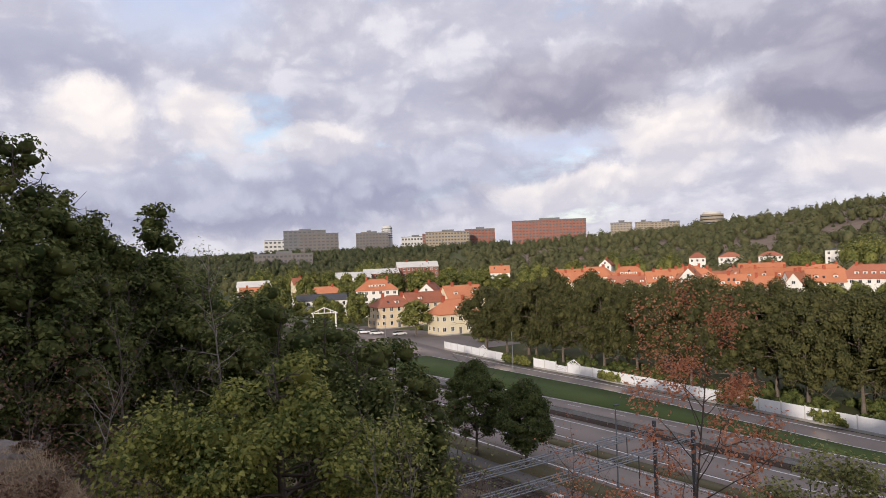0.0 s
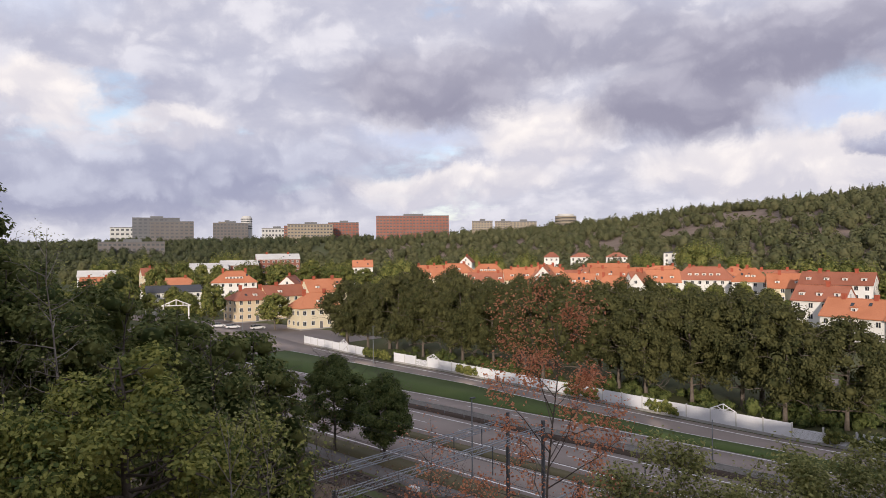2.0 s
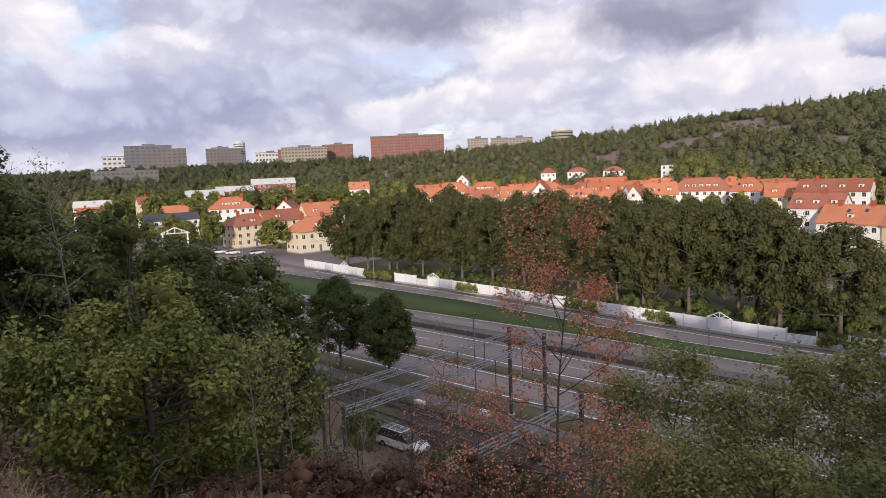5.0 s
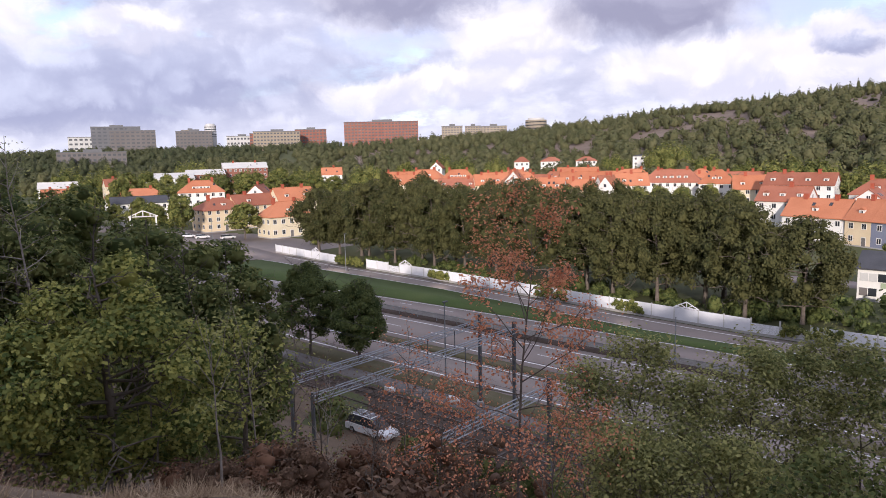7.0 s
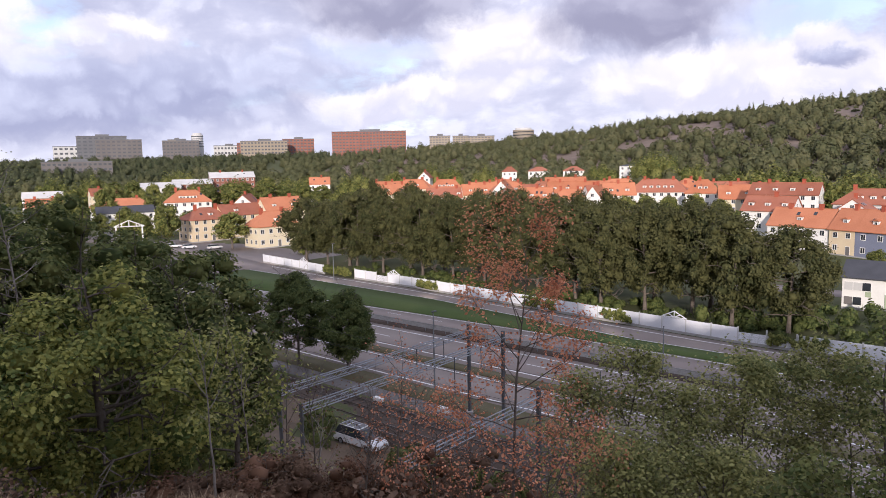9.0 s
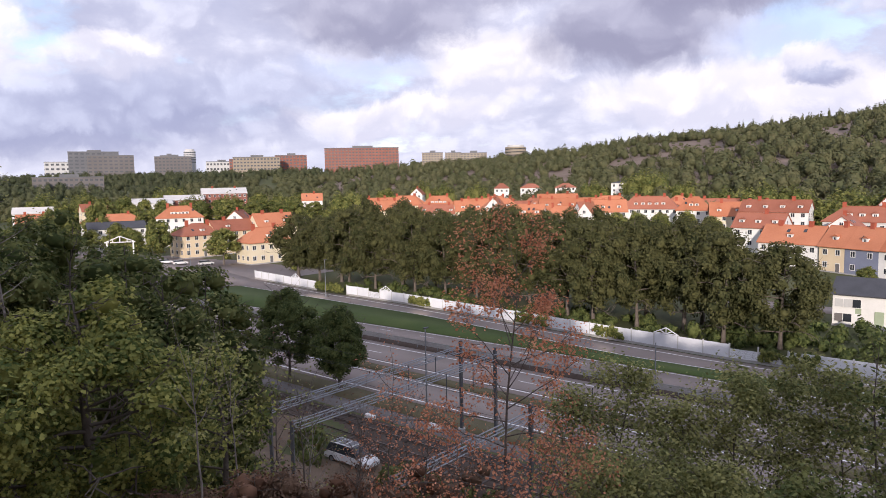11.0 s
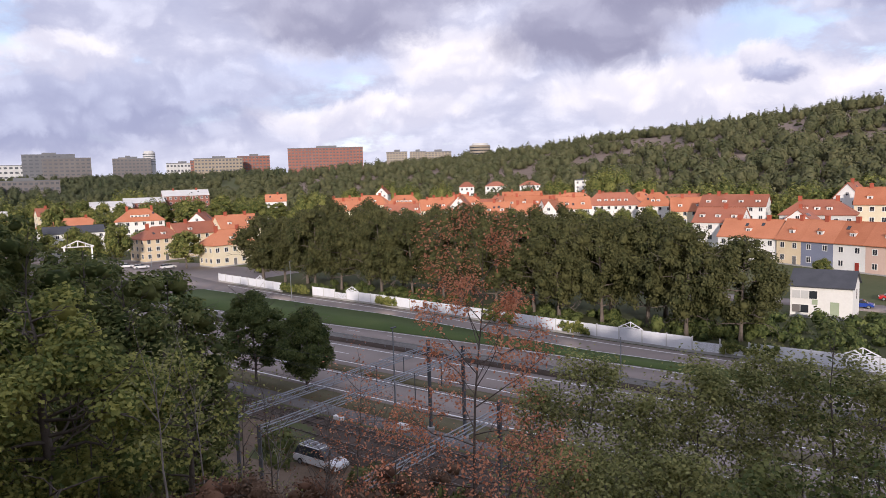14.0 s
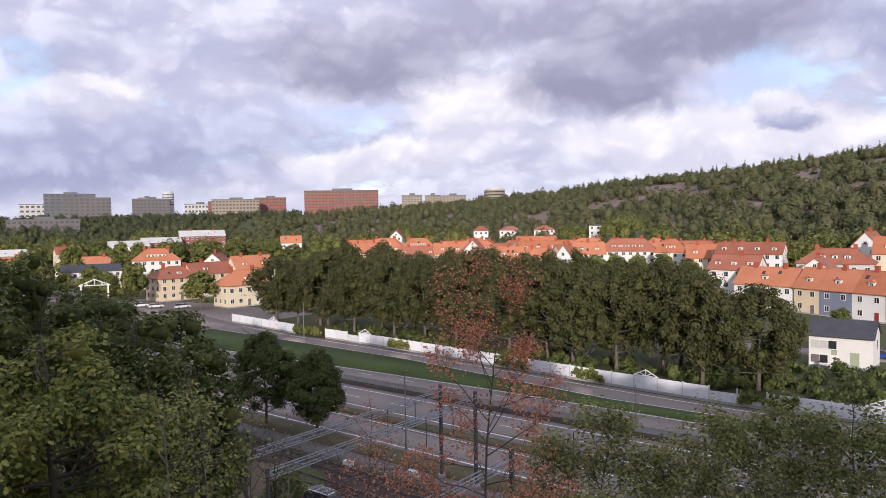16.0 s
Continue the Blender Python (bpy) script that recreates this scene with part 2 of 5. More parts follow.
M = {
    "ground": mat("valley_grass", (0.055, 0.075, 0.025), (0.11, 0.105, 0.05), 0.95, 0.05, 0.05, fine=20),
    "heath": mat("dry_heath", (0.075, 0.055, 0.038), (0.20, 0.145, 0.10), 0.95, 0.35, 0.05, fine=18),
    "hill": mat("rocky_heath", (0.11, 0.085, 0.062), (0.27, 0.205, 0.170), 0.95, 0.06, 0.05, fine=15),
    "asphalt": mat("worn_asphalt", (0.225, 0.188, 0.168), (0.32, 0.27, 0.243), 0.85, 0.12, 0.01, fine=60),
    "path": mat("path_asphalt", (0.13, 0.12, 0.115), (0.19, 0.175, 0.165), 0.85, 0.2, 0.01, fine=50),
    "paint": mat("road_paint", (0.66, 0.66, 0.64), (0.84, 0.84, 0.82), 0.7, 1.5),
    "grass": mat("mown_grass", (0.058, 0.098, 0.027), (0.112, 0.142, 0.048), 0.95, 0.10, 0.04, fine=40),
    "verge": mat("dry_verge", (0.085, 0.080, 0.038), (0.155, 0.130, 0.075), 0.95, 0.3, 0.04, fine=20),
    "ballast": mat("rusty_ballast", (0.05, 0.036, 0.028), (0.105, 0.078, 0.062), 0.95, 0.4, 0.05, fine=30),
    "rail": mat("rail_steel", (0.16, 0.13, 0.11), (0.30, 0.27, 0.25), 0.35, 2.0, metal=0.8),
    "sleeper": mat("sleeper", (0.06, 0.05, 0.045), (0.10, 0.085, 0.075), 0.9, 2.0, random_by="object"),
    "galv": mat("galvanised_steel", (0.22, 0.235, 0.25), (0.36, 0.38, 0.40), 0.45, 2.0, metal=0.6),
    "beam": mat("weathered_guard_rail", (0.34, 0.33, 0.32), (0.55, 0.54, 0.52), 0.5, 1.0, metal=0.2),
    "dark_steel": mat("grey_painted_steel", (0.07, 0.075, 0.08), (0.13, 0.135, 0.14), 0.6, 2.0),
    "white": mat("white_render", (0.66, 0.65, 0.61), (0.82, 0.81, 0.78), 0.85, 0.25, 0.004),
    "fence_white": mat("white_fence_board", (0.62, 0.63, 0.66), (0.80, 0.81, 0.83), 0.7, 0.6, 0.006, fine=14, random_by="object", vary=0.1),
    "cream": mat("cream_render", (0.62, 0.54, 0.38), (0.76, 0.68, 0.50), 0.85, 0.25, 0.004),
    "yellow": mat("yellow_render", (0.640, 0.510, 0.332), (0.760, 0.632, 0.438), 0.85, 0.25, 0.004),
    "blue_grey": mat("blue_grey_render", (0.17, 0.19, 0.26), (0.24, 0.26, 0.34), 0.85, 0.25, 0.004),
    "pink": mat("pink_render", (0.60, 0.42, 0.34), (0.70, 0.52, 0.43), 0.85, 0.25, 0.004),
    "pale_grey": mat("pale_grey_render", (0.46, 0.46, 0.45), (0.60, 0.60, 0.58), 0.85, 0.25, 0.004),
    "brick": mat("red_brick", (0.21, 0.085, 0.064), (0.31, 0.135, 0.10), 0.9, 0.15, 0.006, fine=25),
    "orange": mat("orange_roof_tile", (0.40, 0.142, 0.070), (0.54, 0.215, 0.115), 0.8, 0.22, 0.05, fine=14, random_by="object", vary=0.2, lines=2.2),
    "brown": mat("brown_red_roof_tile", (0.28, 0.100, 0.060), (0.40, 0.155, 0.098), 0.8, 0.22, 0.05, fine=14, random_by="object", vary=0.2, lines=2.2),
    "slate": mat("dark_slate_roof", (0.045, 0.047, 0.055), (0.08, 0.083, 0.095), 0.6, 0.5, 0.01, lines=2.0),
    "pale": mat("pale_sheet_roof", (0.50, 0.49, 0.47), (0.66, 0.65, 0.62), 0.5, 0.2, 0.02, lines=1.2),
    "chimney": mat("chimney_brick", (0.32, 0.07, 0.04), (0.42, 0.12, 0.07), 0.9, 1.0, 0.01),
    "glass": mat("window_glass", (0.02, 0.024, 0.03), (0.05, 0.055, 0.065), 0.08, 0.6, spec=0.6),
    # Lighter than window_glass: the haze of distance is mixed into its colour.
    "far_glass": mat("distance_haze_glass", (0.075, 0.08, 0.09), (0.14, 0.145, 0.16), 0.25, 0.05, spec=0.5),
    "frame_paint": mat("window_paint", (0.68, 0.67, 0.64), (0.80, 0.79, 0.76), 0.6, 2.0),
    "sage": mat("sage_green_panel", (0.30, 0.36, 0.24), (0.38, 0.44, 0.31), 0.6, 1.0),
    "door_red": mat("red_door", (0.25, 0.03, 0.02), (0.33, 0.05, 0.03), 0.6, 2.0),
    "concrete": mat("concrete", (0.30, 0.29, 0.28), (0.42, 0.41, 0.39), 0.9, 0.8, 0.01),
    "grey_clad": mat("grey_cladding", (0.11, 0.115, 0.125), (0.17, 0.175, 0.185), 0.6, 0.06, 0.01),
    "brown_clad": mat("brown_cladding", (0.13, 0.12, 0.115), (0.185, 0.17, 0.163), 0.8, 0.06, 0.01),
    "beige_clad": mat("beige_cladding", (0.26, 0.22, 0.165), (0.34, 0.29, 0.225), 0.8, 0.06, 0.01),
    "bark": mat("bark", (0.08, 0.066, 0.054), (0.19, 0.16, 0.135), 0.95, 3.0, 0.03),
    "birch": mat("birch_bark", (0.12, 0.10, 0.085), (0.40, 0.36, 0.32), 0.85, 4.0, 0.01, fine=6),
    "rock": mat("lichen_rock", (0.13, 0.11, 0.10), (0.30, 0.27, 0.25), 0.95, 1.2, 0.06),
    "car_white": mat("white_car_paint", (0.62, 0.62, 0.62), (0.72, 0.72, 0.72), 0.25, 1.0, spec=0.5),
    "car_blue": mat("blue_car_paint", (0.02, 0.05, 0.25), (0.03, 0.07, 0.32), 0.25, 1.0, spec=0.5),
    "car_red": mat("red_car_paint", (0.45, 0.02, 0.02), (0.5, 0.03, 0.03), 0.25, 1.0, spec=0.5),
    "tyre": mat("tyre", (0.015, 0.015, 0.015), (0.03, 0.03, 0.03), 0.9, 4.0),
    "trim_dark": mat("dark_trim", (0.02, 0.02, 0.022), (0.045, 0.045, 0.05), 0.4, 2.0),
    "lamp_orange": mat("orange_marker", (0.5, 0.14, 0.02), (0.6, 0.2, 0.03), 0.6, 2.0),
}


def leaf_mat(name, c1, c2, see=0.3, rough=0.7, scale=0.7, vary=0.28):
    return mat(name, c1, c2, rough, scale, random_by="island", vary=vary, see=see, fine=8, spec=0.12)


M["oak"] = leaf_mat("oak_leaf", (0.100, 0.142, 0.044), (0.44, 0.43, 0.125), 0.42, scale=1.4)
M["dark_leaf"] = leaf_mat("dark_leaf", (0.064, 0.092, 0.031), (0.200, 0.215, 0.072))
M["lime_leaf"] = leaf_mat("avenue_leaf", (0.046, 0.055, 0.022), (0.140, 0.137, 0.055), scale=0.25, vary=0.2)
M["street_leaf"] = leaf_mat("street_tree_leaf", (0.058, 0.086, 0.030), (0.165, 0.190, 0.064), scale=0.3)
M["olive_leaf"] = leaf_mat("olive_leaf", (0.142, 0.160, 0.060), (0.41, 0.40, 0.155), 0.4)
M["red_leaf"] = leaf_mat("withered_leaf", (0.46, 0.175, 0.095), (0.78, 0.38, 0.22), 0.4)
M["brown_leaf"] = leaf_mat("brown_leaf", (0.12, 0.065, 0.042), (0.26, 0.145, 0.09), 0.2)
M["heather"] = leaf_mat("heather", (0.10, 0.062, 0.042), (0.205, 0.132, 0.085), 0.15)
M["straw"] = leaf_mat("dry_grass", (0.26, 0.19, 0.125), (0.48, 0.37, 0.25), 0.25)
M["wood_far"] = leaf_mat("far_wood", (0.056, 0.075, 0.035), (0.178, 0.168, 0.084), 0.2, scale=0.09, vary=0.10)
# Darker than far_wood: dark conifers, and cloud shade put into the colour.
M["ridge_shade_leaf"] = leaf_mat("ridge_wood_cloud_shade", (0.040, 0.056, 0.030), (0.125, 0.130, 0.066), 0.15, scale=0.05, vary=0.12)
M["garden_leaf"] = leaf_mat("garden_leaf", (0.075, 0.100, 0.030), (0.265, 0.265, 0.082), 0.3, scale=0.1)


# ---- mesh helpers ----
def arrays(name, verts, faces, material, smooth=False):
    """A mesh from an array of points and one array of faces, or several, each with its own number of corners."""
    me = bpy.data.meshes.new(name)
    verts = np.asarray(verts, np.float32)
    sets = [np.asarray(f, np.int32) for f in (faces if isinstance(faces, tuple) else (faces,))]
    corners = np.concatenate([np.full(len(f), f.shape[1]) for f in sets])
    loops = np.concatenate([f.ravel() for f in sets])
    me.vertices.add(len(verts))
    me.vertices.foreach_set("co", verts.ravel())
    me.loops.add(len(loops))
    me.loops.foreach_set("vertex_index", loops)
    me.polygons.add(len(corners))
    me.polygons.foreach_set("loop_start", (np.cumsum(corners) - corners).astype(np.int32))
    me.update(calc_edges=True)
    if smooth:
        me.polygons.foreach_set("use_smooth", np.ones(len(corners), bool))
    me.materials.append(material)
    return me


def finish(name, bm, material):
    bmesh.ops.recalc_face_normals(bm, faces=bm.faces)
    me = bpy.data.meshes.new(name)
    bm.to_mesh(me)
    bm.free()
    me.materials.append(material)
    return me


def part(name, data, material, parent, label="", m=None):
    """One mesh object under a thing or a part; data is a bmesh or a mesh."""
    me = finish(name, data, material) if isinstance(data, bmesh.types.BMesh) else data
    ob = new(name, me)
    ob.parent = parent
    if m is not None:
        ob.matrix_basis = m
    return tagged(ob, label)


def thing(name, m, label, category, group="", kind=""):
    ob = new(name)
    ob.matrix_basis = m
    return tagged(ob, label, category, group, kind)


def add_box(bm, x0, x1, y0, y1, z0, z1, bevel=0.0):
    g = bmesh.ops.create_cube(bm, size=1.0)
    bmesh.ops.transform(bm, verts=g["verts"], matrix=Matrix.Translation(((x0 + x1) / 2, (y0 + y1) / 2, (z0 + z1) / 2)) @ Matrix.Diagonal((x1 - x0, y1 - y0, z1 - z0, 1)))
    if bevel:
        bmesh.ops.bevel(bm, geom=list({e for v in g["verts"] for e in v.link_edges}), offset=bevel, segments=1, affect="EDGES")
    return bm


def box(x0, x1, y0, y1, z0, z1, bevel=0.0):
    return add_box(bmesh.new(), x0, x1, y0, y1, z0, z1, bevel)


def add_bar(bm, a, b, w, sides=4):
    a, b = Vector(a), Vector(b)
    d = b - a
    g = bmesh.ops.create_cone(bm, segments=sides, radius1=w, radius2=w, depth=d.length, cap_ends=True)
    bmesh.ops.transform(bm, verts=g["verts"], matrix=Matrix.Translation((a + b) / 2) @ d.to_track_quat("Z", "Y").to_matrix().to_4x4())
    return bm


def pole(r0, r1, h, sides=8, z=0.0):
    bm = bmesh.new()
    bmesh.ops.create_cone(bm, segments=sides, radius1=r0, radius2=r1, depth=h, cap_ends=True, matrix=Matrix.Translation((0, 0, z + h / 2)))
    return bm


# ---- terrain ----
CREST_AZ = (-60, -40, -30, -20, -10, 0, 5, 10, 15, 20, 25, 30, 40, 60)
CREST_Z = (22, 26, 28, 30, 33, 38, 42, 48, 53, 57, 61, 65, 71, 71)
LIP_AZ = (-180, -100, -60, -48, -43, -38, -30, -20, -12, 0, 40, 80, 180)
LIP_D = (30, 30, 14, 8, 5.6, 3.9, 3.5, 3.3, 2.9, 2.6, 2.6, 5, 30)
CREST_D = (1100, 1100, 1100, 1050, 950, 900, 850, 800, 760, 720, 700, 680, 650, 600)
FOOT_D = (520, 520, 520, 500, 460, 430, 390, 360, 330, 300, 280, 260, 250, 250)


def ground_z(x, y):
    s, n = sn(x, y)
    if n < 44:
        # Behind the camera an unseen ridge is added, blocking sun from the slope.
        z = interp(n, (-170, -80, -20, -3, 1.5, 2.6, 3.6, 7, 14, 28, 38, 41), (40, 54, 32, 23.6, 23.35, 23.1, 22.3, 19.0, 13.0, 4.2, 0.4, 0.0))
        d = math.hypot(x, y)
        z += (0.22 * noise.noise((x * 0.35, y * 0.35, 0)) + 0.7 * noise.noise((x * 0.08, y * 0.08, 3))) * min(1, max(0, (36 - n) / 20)) * min(1, max(0, (d - 2.5) / 5))
        lip = interp(math.degrees(math.atan2(x, y)), LIP_AZ, LIP_D)
        if d > lip:
            z = min(z, max(23.4 - 0.52 * (d - lip), z - 5.0 * min(1, max(0, (60 - d) / 30))))
        return z
    d, az = math.hypot(x, y), math.degrees(math.atan2(x, y))
    if n < 112:
        return 0.0
    c, cd, fd = (interp(az, CREST_AZ, v) for v in (CREST_Z, CREST_D, FOOT_D))
    k = min(1.0, max(0.0, (d - fd) / (cd - fd)))
    k2 = k * k * (3 - 2 * k)
    z = c * (0.35 * k + 0.65 * k2)
    z += 5.0 * min(1, max(0, (d - 180) / 200)) * min(1, max(0, n - (134 if s < -140 else 112)) / 60)
    z += 4.0 * noise.noise((x * 0.009, y * 0.009, 7)) * min(1, max(0, (d - 300) / 250))
    return z


def build_ground():
    xs = np.concatenate([-np.geomspace(40, 4800, 52)[::-1], np.linspace(-39.5, 70, 150), np.linspace(71, 640, 46), np.geomspace(660, 4800, 20)])
    ys = np.concatenate([-np.geomspace(30, 4800, 30)[::-1], np.linspace(-29, 60, 130), np.linspace(60.7, 1120, 84), np.geomspace(1150, 4800, 14)])
    v = np.array([(x, y, ground_z(x, y)) for y in ys for x in xs])
    nx = len(xs)
    i = np.arange(len(ys) - 1)[:, None] * nx + np.arange(nx - 1)[None]
    f = np.stack([i, i + 1, i + nx + 1, i + nx], -1).reshape(-1, 4)
    me = arrays("ground", v, f, M["ground"], True)
    me.materials.append(M["heath"])
    me.materials.append(M["hill"])
    cx, cy = v[f].mean(1)[:, 0], v[f].mean(1)[:, 1]
    me.polygons.foreach_set("material_index", np.where((-UY * cx + UX * cy) < 42, 1, np.where((np.hypot(cx, cy) > 330) & (np.degrees(np.arctan2(cx, cy)) > -12), 2, 0)).astype(np.int32))
    return tagged(new("ground", me), "dry heath slope running down to a green valley floor", "ground", kind="structure")


build_ground()


def line(xs, ns):
    return lambda s: interp(s, xs, ns)


def ribbon(name, s0, s1, near, far, z, material, label, category, step=5.0):
    k = max(2, int((s1 - s0) / step))
    ss = np.linspace(s0, s1, k + 1)
    top = [rd(s, g(s), z) for s in ss for g in (near, far)]
    low = [(p[0], p[1], -0.15) for p in top]
    v, m = top + low, 2 * k + 2
    f = []
    for i in range(k):
        a, b, c, d = 2 * i, 2 * i + 2, 2 * i + 3, 2 * i + 1
        f += [(a, b, c, d), (a, a + m, b + m, b), (d, c, c + m, d + m)]
    return tagged(new(name, arrays(name, v, f, material)), label, category, kind="structure")


def flat(v):
    return lambda s: v


FENCE = line((-200, -156, -127, -95, -43, -31, 200), (117, 108, 104.3, 102.4, 97.2, 96.2, 96.2))
LAWN_FAR = line((-200, -152, -86, -43, 200), (104, 98, 95.5, 89.6, 89.6))
LAWN_NEAR = line((-200, -133, -88, -58, 200), (81.5, 82, 84.6, 85.6, 85.6))
EAST = line((-200, -130, -60, 200), (80.3, 79.9, 80.0, 80.0))
ribbon("ballast_bed", -300, 220, flat(42.2), flat(49.9), 0.06, M["ballast"], "rust-brown ballast bed of the tram tracks", "ballast")
ribbon("footpath", -300, 220, flat(50.4), flat(53.0), 0.03, M["path"], "grey asphalt footpath beside the tracks", "path")
ribbon("verge", -300, 220, flat(53.0), flat(56.6), 0.05, M["verge"], "dry grass verge with street trees", "verge")
ribbon("road_service", -400, 250, flat(56.6), flat(63.6), 0.02, M["asphalt"], "worn grey asphalt lane with white edge lines", "road")
ribbon("verge_strip", -400, 250, flat(63.7), flat(65.8), 0.10, M["verge"], "narrow dry grass strip between the roads", "verge")
ribbon("road_south", -400, 250, flat(65.8), flat(75.6), 0.02, M["asphalt"], "worn grey asphalt carriageway", "road")
ribbon("median", -400, 250, flat(75.6), flat(78.2), 0.08, M["ballast"], "gravelly grass median under the guard rails", "median")
ribbon("road_north", -400, 250, flat(78.2), lambda s: LAWN_NEAR(s), 0.02, M["asphalt"], "worn grey asphalt carriageway", "road")
ribbon("lawn", -148, 250, LAWN_NEAR, LAWN_FAR, 0.12, M["grass"], "mown green grass strip", "lawn")
ribbon("road_local", -300, 250, LAWN_FAR, lambda s: FENCE(s) - 0.6, 0.03, M["asphalt"], "grey asphalt local road along the fence", "road")
ribbon("road_crossing", -235, -150, flat(82), flat(131), 0.025, M["asphalt"], "asphalt junction and forecourt by the yellow house", "road")

ribbon("road_side_street", -60, 120, flat(138.5), flat(145.5), 0.04, M["asphalt"], "narrow asphalt street by the row houses", "road")


def marks():
    """White edge lines, and dashes between the lanes."""
    def strip(name, s0, s1, g, w=0.26):
        k = max(1, int((s1 - s0) / 8))
        ss = np.linspace(s0, s1, k + 1)
        v = [rd(s, g(s) + o, 0.034) for s in ss for o in (-w / 2, w / 2)]
        f = [(2 * i, 2 * i + 2, 2 * i + 3, 2 * i + 1) for i in range(k)]
        return new(name, arrays(name, v, f, M["paint"]))

    for g in (57.5, 63.0, 67.4, 74.2):
        tagged(strip("edge_line", -300, 200, flat(g)), "white painted edge line on the road", "road marking", "road edge lines", "structure")
    for g in (EAST, lambda s: LAWN_NEAR(s) - 0.5, lambda s: FENCE(s) - 2.2, lambda s: LAWN_FAR(s) + 0.4):
        tagged(strip("edge_line", -148, 200, lambda s, g=g: g(s)), "white painted edge line on the road", "road marking", "road edge lines", "structure")
    for g in (flat(70.8), lambda s: (EAST(s) + LAWN_NEAR(s)) / 2):
        for s in np.arange(-120, 40, 9.0):
            tagged(strip("lane_dash", s, s + 3.0, g, 0.15), "short white dash between two lanes", "road marking", "lane dashes", "structure")


marks()


# ---- tracks ----
def track(n0):
    t = thing("tram_track", Matrix.Identity(4), "rusty tram rails on sleepers in brown ballast", "track", "tram tracks")
    for side in (-0.72, 0.72):
        bm = bmesh.new()
        a, b = rd(-150, n0 + side), rd(120, n0 + side)
        d = math.degrees(math.atan2(b[1] - a[1], b[0] - a[0]))
        add_box(bm, -135, 135, -0.07, 0.07, 0.07, 0.12)
        add_box(bm, -135, 135, -0.012, 0.012, 0.12, 0.20)
        add_box(bm, -135, 135, -0.035, 0.035, 0.20, 0.235)
        part("rail", bm, M["rail"], t, m=pose((a[0] + b[0]) / 2, (a[1] + b[1]) / 2, 0, 0, 0, d))
    me = finish("sleeper", box(-0.12, 0.12, -1.2, 1.2, 0.0, 0.10, 0.02), M["sleeper"])
    for i in range(70):
        p = rd(-90 + i * 1.25, n0)
        part("sleeper", me, None, t, m=pose(p[0], p[1], 0.03, 0, 0, -38))


track(44.6)
track(48.3)


def portal(s, n0, n1, h):
    """A portal over the tracks: a lattice beam on a steel post at its far end and one on the slope."""
    a, b = Vector(rd(s, n0)), Vector(rd(s - 0.1, n1))
    d = (b - a).normalized()
    side = Vector((-d.y, d.x, 0))
    t = thing("catenary_portal", Matrix.Translation(b), "grey steel catenary portal with a lattice beam over the tracks", "portal", "catenary portals")
    bm = bmesh.new()
    add_box(bm, -0.14, 0.14, -0.14, 0.14, 0, h + 0.6, 0.02)
    part("post", bm, M["dark_steel"], t, m=pose(0, 0, 0, 0, 0, -38))
    part("post_base", box(-0.35, 0.35, -0.35, 0.35, 0, 0.35, 0.04), M["concrete"], t)
    z0 = ground_z(a.x, a.y)
    part("post", box(-0.12, 0.12, -0.12, 0.12, z0 - 0.2, h + 0.2, 0.02), M["dark_steel"], t, m=Matrix.Translation(a - b))
    ln = (b - a).length
    for hh in (h, h - 0.5):
        for o in (-0.22, 0.22):
            part("chord", add_bar(bmesh.new(), a - b + side * o + Vector((0, 0, hh)), side * o + Vector((0, 0, hh)), 0.05), M["galv"], t)
    k = int(ln / 0.6)
    for o in (-0.22, 0.22):
        bm = bmesh.new()
        for i in range(k):
            p, q = a - b + d * (ln * i / k), a - b + d * (ln * (i + 1) / k)
            lo, hi = (h - 0.5, h) if i % 2 else (h, h - 0.5)
            add_bar(bm, p + side * o + Vector((0, 0, lo)), q + side * o + Vector((0, 0, hi)), 0.022, 3)
        part("lattice", bm, M["galv"], t)
    for n in (44.6, 48.3):
        c = Vector(rd(s + 0.6, n)) - b
        part("dropper", add_bar(bmesh.new(), c + Vector((0, 0, h)), c + Vector((0, 0, h - 2.4)), 0.045, 6), M["dark_steel"], t)


portal(-42.6, 30.2, 52.9, 8.6)
portal(-38.2, 28.8, 52.6, 8.6)
portal(-26.4, 26.5, 40.6, 8.6)
for n in (44.6, 48.3):
    w = thing("contact_wire", Matrix.Identity(4), "thin dark overhead wires above the tram track", "wire", "overhead wires")
    for z, r in ((5.9, 0.012), (7.2, 0.012)):
        part("wire", add_bar(bmesh.new(), rd(-120, n, z), rd(60, n, z), r, 4), M["trim_dark"], w)


# ---- guard rails, lamps ----
def guard_rail(n):
    t = thing("guard_rail", Matrix.Identity(4), "weathered steel guard rail on posts in the median", "guard rail", "median guard rails")
    pm = finish("post", box(-0.05, 0.05, -0.04, 0.04, 0, 0.75), M["galv"])
    for i in range(48):
        p = rd(-130 + i * 4.0, n)
        part("post", pm, None, t, m=pose(p[0], p[1], 0.05, 0, 0, -38))
    bm = bmesh.new()
    for z0, z1, o in ((0.46, 0.59, 0.07), (0.59, 0.69, 0.02), (0.69, 0.82, 0.07)):
        add_box(bm, -97, 97, -o - 0.02, -o + 0.02, z0, z1)
    p = rd(-35, n)
    part("beam", bm, M["beam"], t, m=pose(p[0], p[1], 0.05, 0, 0, -38))


guard_rail(76.4)
guard_rail(77.6)


